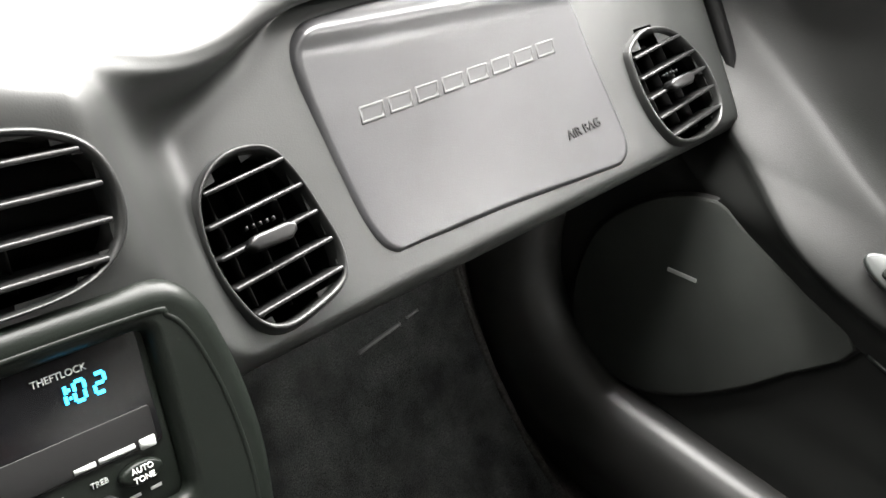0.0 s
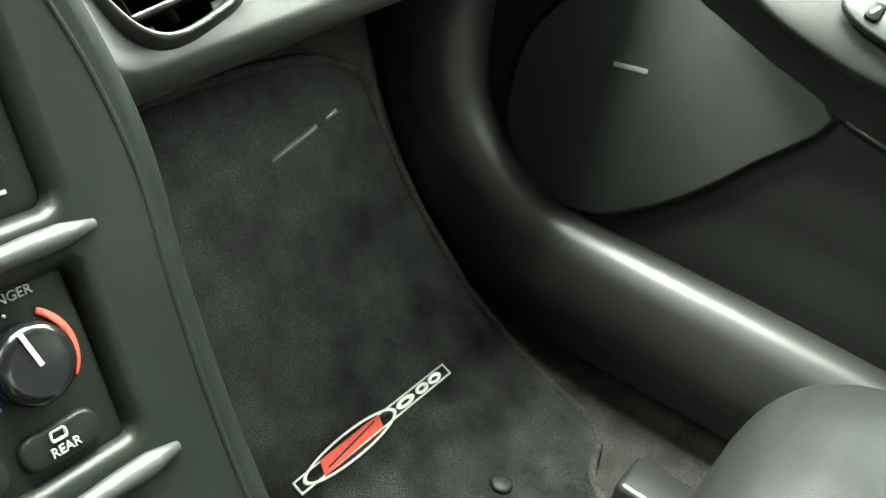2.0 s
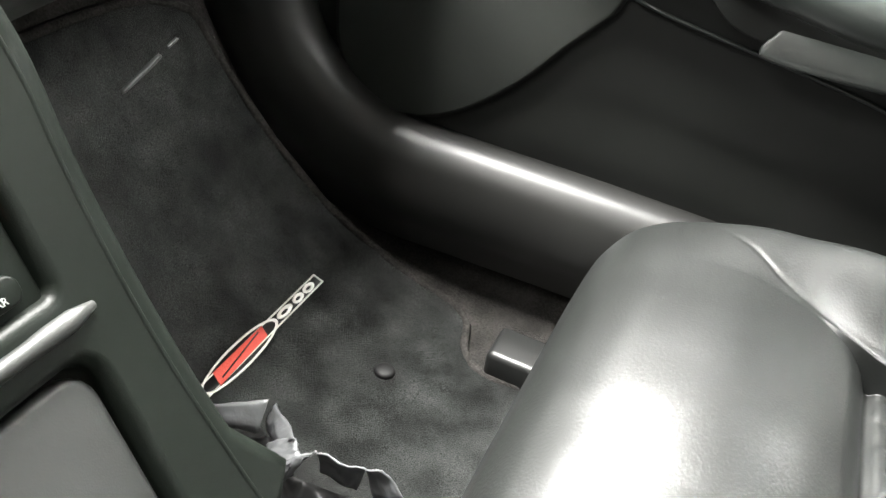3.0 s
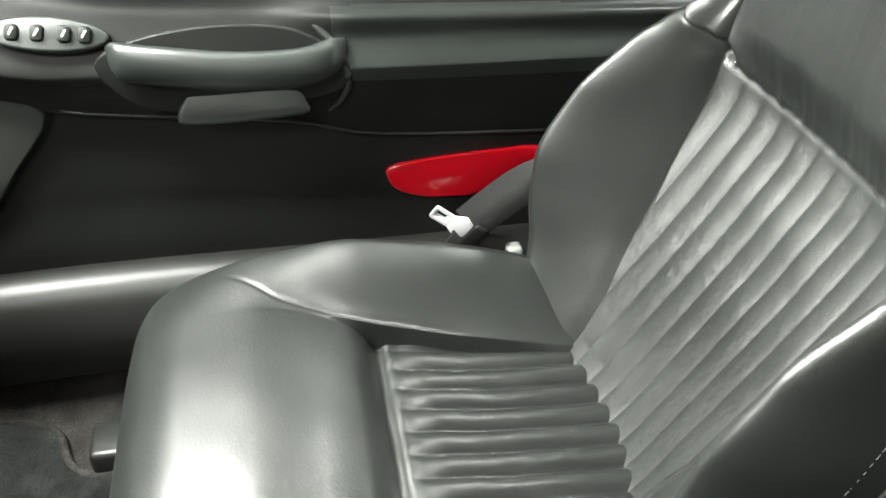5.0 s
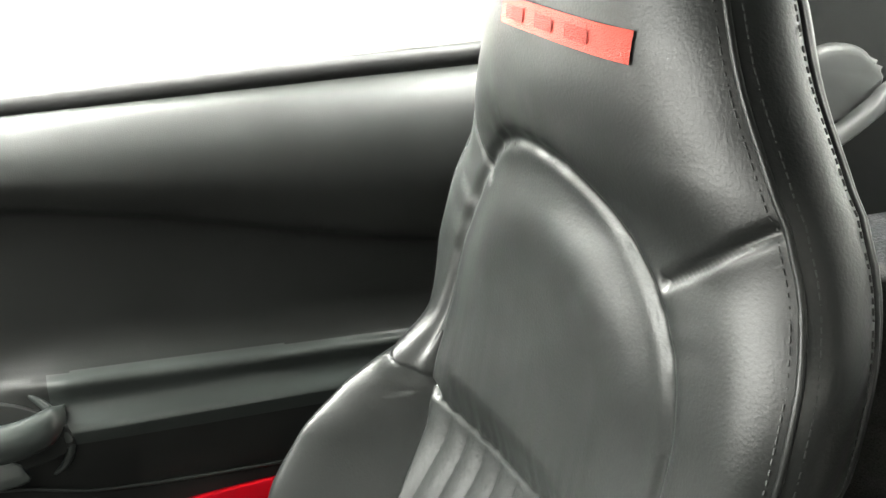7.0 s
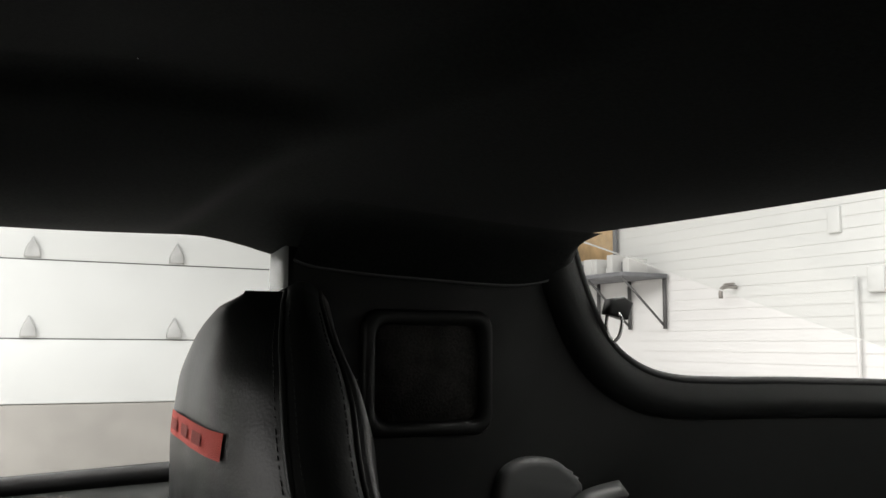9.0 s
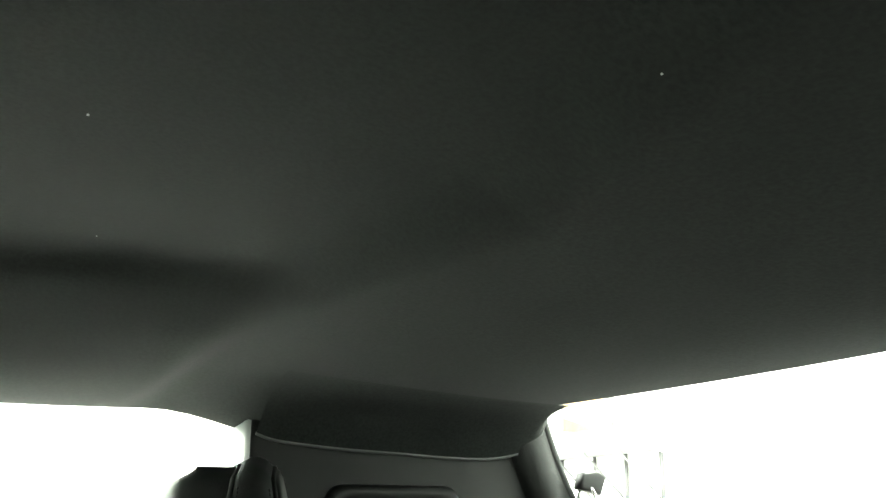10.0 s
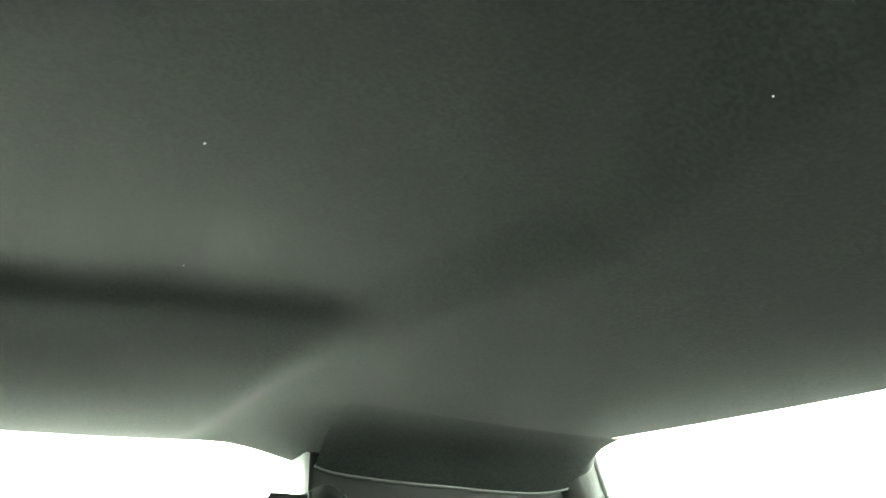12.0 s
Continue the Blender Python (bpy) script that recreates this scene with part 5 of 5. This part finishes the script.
build_pouch()
m = frame_of((0.388, 0.829, 0.3135), (0.056, 0, 0.016), (0, -0.5, 0.8))
clip = thing("footwell_lamp", "small pale clear lamp lens under the dashboard", "lamp")
part("lens", placed(plate([(p.x, p.y) for p in catmull([(a, b, 0) for a, b in ((-0.034, -0.004), (-0.010, 0.002), (0.008, 0.006), (0.014, 0.002), (0.002, -0.004), (-0.02, -0.007))], 4, closed=True)], 0.004, 0.001), m), M_COVERGREY, clip)
part("lens_tip", placed(plate(rounded_rect(0.014, 0.003, 0.001, 3, 0.028, 0.007), 0.003), m), M_COVERGREY, clip)


# ---- roof, pillars, rear ----
PAN_DROP = [(0.0, 0.0), (0.20, 0.003), (0.31, 0.008), (0.335, 0.014), (0.365, 0.031), (0.40, 0.046), (0.45, 0.066), (0.505, 0.080), (0.55, 0.085), (0.605, 0.087)]


def roof_surface(u, v):
    s = -1 + 2 * u
    x = s * 0.605
    rear_y = -0.62 - 0.045 * (1 - s * s)
    y = 0.40 + (rear_y - 0.40) * v
    edge = abs(s)
    # the lift-out panel is a pan with steep sides; behind its curved rear edge the bar runs flat across
    pan = smoothstep(-0.030, 0.030, y + 0.295 - 0.20 * abs(x))
    drop = 0.087 * edge ** 2.6
    drop += (lerp_table(PAN_DROP, abs(x) + 0.32 * min(max(0.0, -y), 0.25))[0] - drop) * pan
    crown = 1.124 - drop
    back = smoothstep(-0.02, -0.66, y)
    z = crown + (1.056 - 0.004 * (1 - s * s) - crown) * back - 0.05 * smoothstep(0.15, 0.40, y)
    z -= 0.042 * smoothstep(-0.19, -0.39, y) * smoothstep(0.78, 1.0, edge) * smoothstep(-0.65, -0.54, y)
    return Vector((x, y, z + 0.020 * pan * smoothstep(0.60, 0.40, abs(x)) - 0.012))


headliner = tagged(mesh_object("ceiling", grid_mesh(roof_surface, 160, 140), M_HEAD), "dark grey cloth car headliner", "ceiling", kind="structure")
# specks of lint on the cloth
for x, y, r in ((0.068, -0.059, 0.0007), (-0.177, -0.267, 0.0004), (0.28, -0.09, 0.0004)):
    s = x / 0.605
    p = roof_surface((s + 1) / 2, (0.40 - y) / (1.02 + 0.045 * (1 - s * s)))
    part("lint", box_bm(p.x - r * 1.4, p.x + r * 1.4, p.y - r, p.y + r, p.z - 0.0006, p.z + 0.001, 0.0002), M_GREYPRINT, headliner)
tagged(mesh_object("roof", grid_mesh(lambda u, v: roof_surface(u, v) * 1.0 + Vector((0.03 * (2 * u - 1), 0, 0.03 - 0.02 * abs(2 * u - 1))), 30, 30), M_BLACK), "dark car roof panel above the headliner", "roof", kind="structure")
rail = [roof_surface(1.0, k / 40) + Vector((0.004, 0, 0.004)) for k in range(0, 31)]
tagged(mesh_object("window_rail", tube(rail, 0.0035, 8), M_RUBBER), "black rubber seal along the roof edge", "seal", kind="structure")
rail = [roof_surface(k / 40, 1.0) + Vector((0, -0.004, 0.004)) for k in range(0, 41)]
tagged(mesh_object("hatch_rail", tube(rail, 0.0035, 8), M_RUBBER), "black rubber seal along the hatch opening", "seal", kind="structure")

HATCH_EDGE = [(-0.640, 1.060), (-0.675, 1.050), (-0.700, 0.980), (-0.734, 0.918), (-0.780, 0.883), (-0.840, 0.865), (-0.930, 0.860), (-1.120, 0.857), (-1.400, 0.845), (-1.75, 0.80)]


def quarter_panel(side):
    """Trim from the pillar back along the cargo space, cut out for the rear glass."""
    edge = [(p.x, p.y) for p in catmull([(a, b, 0) for a, b in HATCH_EDGE], 5)]
    top = [(-0.30, 1.03), (-0.42, 1.030), (-0.55, 1.045)]
    outline = top + edge + [(-1.75, 0.40), (-0.30, 0.40)]
    bm = plate([(-y, z) for y, z in outline], 0.03, 0.008, 3)
    m = Matrix(((0, 0, -1, 0.600), (-1, 0, 0, 0), (0, 1, 0, 0), (0, 0, 0, 1)))
    if side < 0:
        m = Matrix.Diagonal((-1, 1, 1, 1)) @ m
    return placed(bm, m)


quarter = thing("quarter_trim", "black moulded trim panel behind the passenger door", "trim panel")
part("trim_panel", quarter_panel(1), M_TRIM, quarter)
recess = rounded_rect(0.172, 0.150, 0.022, 6)
m = Matrix(((0, 0, -1, 0.570), (-1, 0, 0, -0.475), (0, 1, 0, 0.875), (0, 0, 0, 1)))
part("recess_frame", placed(ring_plate(recess, [(a * 0.80, b * 0.76) for a, b in recess], 0.014, 0.007), m), M_TRIM, quarter, "rounded black belt guide surround")
part("recess_floor", placed(plate([(a * 0.82, b * 0.78) for a, b in recess], 0.002), m), M_CARPET, quarter)
edge3 = catmull([(0.560, y, z) for y, z in HATCH_EDGE[1:]], 5)
part("glass_seal", tube(edge3, 0.007, 8), M_RUBBER, quarter, "black rubber rear glass seal")
def surround(u, v):
    """Rolled moulding that turns from the rear glass into the side trim."""
    k = min(int(u * (len(edge3) - 1)), len(edge3) - 2)
    p = edge3[k].lerp(edge3[k + 1], u * (len(edge3) - 1) - k)
    d = (edge3[k + 1] - edge3[k]).normalized()
    side = Vector((0, d.z, -d.y))
    side = -side if side.z > 0 else side
    a = math.pi * 0.5 * v
    return p + side * (0.055 * math.sin(a)) + Vector((-0.004 + 0.020 * (1 - math.cos(a)), 0, 0)) + Vector((-0.012 * math.sin(math.pi * v), 0, 0))


part("glass_surround", grid_mesh(surround, 60, 12), M_TRIM, quarter, "rolled black moulding round the rear glass")
shoulder = catmull([(0.565, -0.305, 1.003), (0.565, -0.330, 0.996), (0.565, -0.400, 0.990), (0.565, -0.475, 0.987), (0.564, -0.550, 0.984), (0.563, -0.605, 0.985), (0.560, -0.645, 0.993),
                    (0.555, -0.667, 1.008), (0.548, -0.676, 1.030), (0.540, -0.678, 1.050)], 6)


def cove(u, v):
    """Padded cove from the headliner down to the bead above the belt guide."""
    p = shoulder[int(round(u * (len(shoulder) - 1)))]
    yy = max(p.y, -0.655)
    before, top = [roof_surface((1 + s) / 2, (0.40 - yy) / (1.02 + 0.045 * (1 - s * s))) for s in (0.43 / 0.605, 0.46 / 0.605)]
    # leaves the roof along its own slope, then turns down to the bead
    way = (top - before).normalized()
    turn = top + way * max(0.02, 0.62 * (p.x - top.x))
    q = top * (1 - v) ** 2 + turn * (2 * v * (1 - v)) + p * v ** 2
    return q - Vector((0, 0, 0.0015 * smoothstep(0.0, 0.2, v)))


part("header_cove", grid_mesh(cove, len(shoulder) - 1, 14), M_HEAD, quarter, "dark padded cloth cove under the roof edge")
# bead coloured paler than the cove for the light along its edge
part("header_edge_glint", tube(shoulder, 0.0022, 8), M_COVERGREY, quarter)
driver_quarter = thing("quarter_trim", "black moulded trim panel behind the driver's door", "trim panel")
part("trim_panel", quarter_panel(-1), M_TRIM, driver_quarter)

pillar = thing("door_pillar", "grey plastic pillar trim behind the door window", "pillar")
rings = []
for k in range(12):
    z = 0.62 + k * 0.0365
    y0 = -0.2895 - 0.006 * (k / 11)
    y1 = -0.298 - 0.022 * smoothstep(0.62, 1.02, z)
    rings.append([Vector((0.606, y0 + 0.006, z)), Vector((0.580, y0, z)), Vector((0.575, y0 - 0.002, z)), Vector((0.572, (y0 + y1) / 2, z)), Vector((0.574, y1 + 0.002, z)), Vector((0.580, y1, z)), Vector((0.610, y1 - 0.002, z))])
part("pillar_cover", loft(rings), M_PILLAR, pillar)

# coat hook by the rear glass
hook = thing("cargo_hook", "small chrome hook on a black bracket by the rear glass", "hook")
part("bracket", placed(plate([(-0.020, -0.010), (0.014, -0.014), (0.022, 0.010), (0.006, 0.016), (-0.016, 0.010)], 0.016, 0.003), frame_of((0.556, -0.742, 0.958), (0.1, -1, -0.1), (0, 0, 1))), M_BLACK, hook)
part("hook_wire", tube(catmull([(0.548, -0.735, 0.956), (0.538, -0.742, 0.945), (0.537, -0.737, 0.922), (0.540, -0.728, 0.915), (0.544, -0.722, 0.930), (0.548, -0.726, 0.948)], 5), 0.0024, 8), M_CHROME, hook)

# cargo space
def cargo(u, v):
    x = -0.60 + 1.2 * u
    y = -0.62 - 1.10 * v
    return Vector((x, y, 0.558 + 0.006 * noise.noise(Vector((x * 6, y * 6, 0))) - 0.02 * smoothstep(0.05, 0.0, v)))


tagged(mesh_object("cargo_floor", grid_mesh(cargo, 50, 50), M_CARGO := material("cargo_carpet", (0.030, 0.030, 0.031), 0.95, grain=1.0, grain_scale=260, stain=0.4, stain_scale=22, spec=0.05, fleck=0.5)), "worn dark grey cargo carpet", "floor", kind="structure")
tagged(mesh_object("bulkhead", box_bm(-0.6, 0.6, -0.64, -0.60, 0.0, 0.545, 0.01), M_CARPET), "black carpeted bulkhead behind the seats", "bulkhead", kind="structure")
tagged(mesh_object("tail_panel", box_bm(-0.62, 0.62, -1.76, -1.70, 0.40, 0.82, 0.01), M_TRIM), "black tail trim panel of the cargo space", "trim panel", kind="structure")
housing = thing("wheelhouse_cover", "grey rounded wheelhouse cover with a pale lip", "cover")
oval = [(p.x, p.y) for p in catmull([(a, b, 0) for a, b in ((-0.075, 0.020), (-0.064, 0.050), (-0.032, 0.064), (0.012, 0.060), (0.040, 0.040), (0.055, 0.022), (0.040, -0.002), (-0.012, -0.022), (-0.060, -0.034), (-0.074, -0.010))], 5, closed=True)]
m = Matrix(((0, 0, -1, 0.575), (-1, 0, 0, -0.640), (0, 1, 0, 0.705), (0, 0, 0, 1)))
part("cover_face", placed(plate(oval, 0.02, 0.012, 4), m), M_COVERGREY, housing)
lip = catmull([(0.545, -0.560, 0.655), (0.545, -0.610, 0.664), (0.545, -0.665, 0.695), (0.548, -0.695, 0.714), (0.552, -0.75, 0.722)], 6)
part("cover_lip", strip(lip, 0.012, 0.006, (-0.7, 0.2, 0.7)), M_COVERGREY, housing, "pale satin grey lip")
strap = thing("cargo_strap", "grey webbing strap standing in a loop on the cargo floor", "strap")
band = catmull([(0.495, -0.680, 0.563), (0.475, -0.695, 0.583), (0.465, -0.735, 0.607), (0.455, -0.775, 0.627), (0.449, -0.792, 0.629)], 6)
part("strap_front", strip(band, 0.011, 0.0015, (0.3, 0.4, 0.9)), M_STRAP := material("grey_strap_webbing", (0.22, 0.22, 0.21), 0.8, grain=0.8, grain_scale=700), strap)
band = catmull([(0.449, -0.792, 0.628), (0.445, -0.806, 0.610), (0.440, -0.820, 0.585), (0.432, -0.845, 0.566), (0.425, -0.875, 0.563)], 6)
part("strap_rear", strip(band, 0.010, 0.0015, (0.2, 0.8, 0.6)), M_WEB, strap)

# window glass
def glass_sheet(func, thick):
    """A flat pane of that thickness over func(u, v)."""
    a = [func(u, v) for u, v in ((0, 0), (1, 0), (1, 1), (0, 1))]
    nrm = (a[1] - a[0]).cross(a[3] - a[0]).normalized() * thick
    return loft([a, [p + nrm for p in a]])


pane = glass_sheet(lambda u, v: Vector((0.780 - 0.165 * v, 0.62 - 0.92 * u, 0.735 + 0.293 * v)), 0.004)
glass = tagged(mesh_object("window_1", pane, M_GLASS, smooth=False), "clear side window glass of the passenger door", "window", kind="structure")
glass.visible_shadow = False
pane = glass_sheet(lambda u, v: Vector((-0.595 + 1.19 * u, -0.674 - 1.05 * v, 1.064 - 0.245 * v)), 0.004)
glass = tagged(mesh_object("window_2", pane, M_GLASS, smooth=False), "clear sloping rear hatch glass", "window", kind="structure")
glass.visible_shadow = False


# ---- garage ----
GX = 7.30
tagged(mesh_object("ground", box_bm(-6, 8, -4.4, 7, -0.36, -0.26), M_CONCRETE, smooth=False), "grey concrete garage floor", "ground", kind="structure")
tagged(mesh_object("wall_front", box_bm(-6, 7.6, 6.6, 6.8, -0.26, 3.1), M_WALL, smooth=False), "white garage wall", "wall", kind="structure")
tagged(mesh_object("wall_driver_side", box_bm(-6.2, -6.0, -4.3, 6.8, -0.26, 3.1), M_WALL, smooth=False), "white garage wall", "wall", kind="structure")
tagged(mesh_object("wall_door_side", box_bm(GX + 0.08, GX + 0.28, -4.3, 6.8, -0.26, 3.1), M_WALL, smooth=False), "white garage wall behind the overhead door", "wall", kind="structure")
tagged(mesh_object("garage_ceiling", box_bm(-6.2, 7.6, -4.4, 6.8, 3.1, 3.2), M_GREYWALL, smooth=False), "grey garage ceiling", "ceiling", kind="structure")
rear_wall = tagged(mesh_object("wall_rear", box_bm(-6, 7.6, -4.30, -4.13, -0.26, 3.1), M_WALL, smooth=False), "white lap-sided garage wall", "wall", kind="structure")
for k in range(50):
    z = -0.26 + k * 0.0672
    bm = bmesh.new()
    vs = [bm.verts.new(p) for p in ((-6, -4.13, z), (7.3, -4.13, z), (7.3, -4.1205, z), (-6, -4.1205, z), (-6, -4.13, z + 0.0672), (7.3, -4.13, z + 0.0672), (7.3, -4.126, z + 0.0672), (-6, -4.126, z + 0.0672))]
    for f in ((0, 1, 2, 3), (3, 2, 6, 7), (4, 5, 1, 0)):
        bm.faces.new([vs[i] for i in f])
    part("siding_board", bm, M_WALL, rear_wall, smooth=False)


def build_garage_door():
    gd = thing("garage_door", "white sectional steel garage door with small ribs", "garage door")
    for k, (z0, z1) in enumerate(((0.44, 0.937), (0.943, 1.553), (1.559, 2.17), (2.176, 2.79))):
        part("door_section", box_bm(GX, GX + 0.05, -3.6, 3.4, z0, z1, 0.008, 2), M_GDOOR, gd)
    part("bottom_section", box_bm(GX + 0.002, GX + 0.05, -3.6, 3.4, -0.26, 0.434, 0.008, 2), M_CONCRETE, gd, "grey lower section of the door")
    for z in (0.940, 1.556, 2.173):
        part("section_seam", box_bm(GX + 0.004, GX + 0.04, -3.6, 3.4, z - 0.014, z + 0.003), M_GREYSTEEL, gd)
    for z in (0.955, 1.571):
        for j in range(6):
            y = -2.49 + j * 1.095
            bm = plate([(-0.06, 0), (0.06, 0), (0.055, 0.06), (0.02, 0.13), (0.0, 0.165), (-0.02, 0.13), (-0.055, 0.06)], 0.05, 0.012)
            mm = Matrix(((0, 0, -1, GX), (-1, 0, 0, y), (0, 1, 0, z), (0, 0, 0, 1)))
            part("hinge_cover", placed(bm, mm), M_HINGE, gd)
    return gd


build_garage_door()


def build_shelf():
    sh = thing("wall_shelf", "grey wall shelf on dark triangular brackets", "shelf")
    part("board", box_bm(4.36, 6.4, -4.10, -3.72, 1.372, 1.402, 0.005), M_SHELF, sh)
    for x in (4.39, 4.765, 5.13, 5.55, 5.95):
        br = tagged(new("bracket"))
        br.parent = sh
        part("upright", box_bm(x - 0.010, x + 0.010, -4.105, -4.085, 1.03, 1.372), M_GREYSTEEL, br)
        part("brace", tube([(x, -4.09, 1.05), (x, -3.74, 1.365)], 0.008, 6), M_GREYSTEEL, br)
    board = thing("cork_board", "framed cork board leaning on the wall above the shelf", "board")
    part("cork", box_bm(4.92, 5.50, -4.10, -4.085, 1.50, 2.05), M_WOOD, board)
    for x0, x1, z0, z1 in ((4.90, 4.925, 1.48, 2.07), (5.50, 5.525, 1.48, 2.07), (4.90, 5.525, 1.478, 1.503), (4.90, 5.525, 2.05, 2.075)):
        part("frame_strip", box_bm(x0, x1, -4.105, -4.075, z0, z1), M_SHELF, board)
    rnd = random.Random(3)
    cols = (M_WHITEPAINT, M_WALL, M_WHITEPAINT, M_SHELF, M_WHITEPAINT, M_WALL)
    x = 4.45
    while x < 6.1:
        w = rnd.uniform(0.05, 0.11)
        h = rnd.uniform(0.06, 0.14)
        kind = rnd.random()
        if kind < 0.5:
            ob = mesh_object("storage_box", box_bm(x, x + w, -4.0, -3.84, 1.402, 1.402 + h, 0.004), rnd.choice(cols))
            tagged(ob, "small pale box standing on the wall shelf", "box", "things on the shelf")
        else:
            r = w * 0.4
            ob = mesh_object("spray_can", tube([(x + w / 2, -3.92, 1.402), (x + w / 2, -3.92, 1.402 + h * 0.8), (x + w / 2, -3.92, 1.402 + h * 0.86), (x + w / 2, -3.92, 1.402 + h)], [r, r, r * 0.6, r * 0.4], 12), rnd.choice(cols))
            tagged(ob, "small can standing on the wall shelf", "can", "things on the shelf")
        x += w + rnd.uniform(0.004, 0.03)


build_shelf()
M_TAP = material("worn_brass_tap", (0.30, 0.28, 0.26), 0.45, metal=0.6)
tap = thing("wall_tap", "small dull metal tap on the white wall", "tap")
part("spout", tube(catmull([(3.75, -4.11, 1.28), (3.75, -4.03, 1.28), (3.75, -3.99, 1.26), (3.75, -3.985, 1.205)], 4), 0.013, 8), M_TAP, tap)
part("tap_handle", box_bm(3.71, 3.79, -4.065, -4.045, 1.292, 1.304, 0.005), M_TAP, tap)
pipe = thing("wall_pipe", "pale vertical pipe with a box on the white wall", "pipe")
part("pipe_run", tube([(2.87, -4.09, 0.4), (2.87, -4.09, 1.29)], 0.011, 10), M_WALL, pipe)
part("junction_box", box_bm(2.70, 2.80, -4.125, -4.085, 1.20, 1.34, 0.008), M_WALL, pipe)
outlet = tagged(mesh_object("outlet_box", box_bm(2.97, 3.05, -4.125, -4.100, 1.535, 1.68, 0.006), M_WALL), "small white box on the garage wall", "outlet")
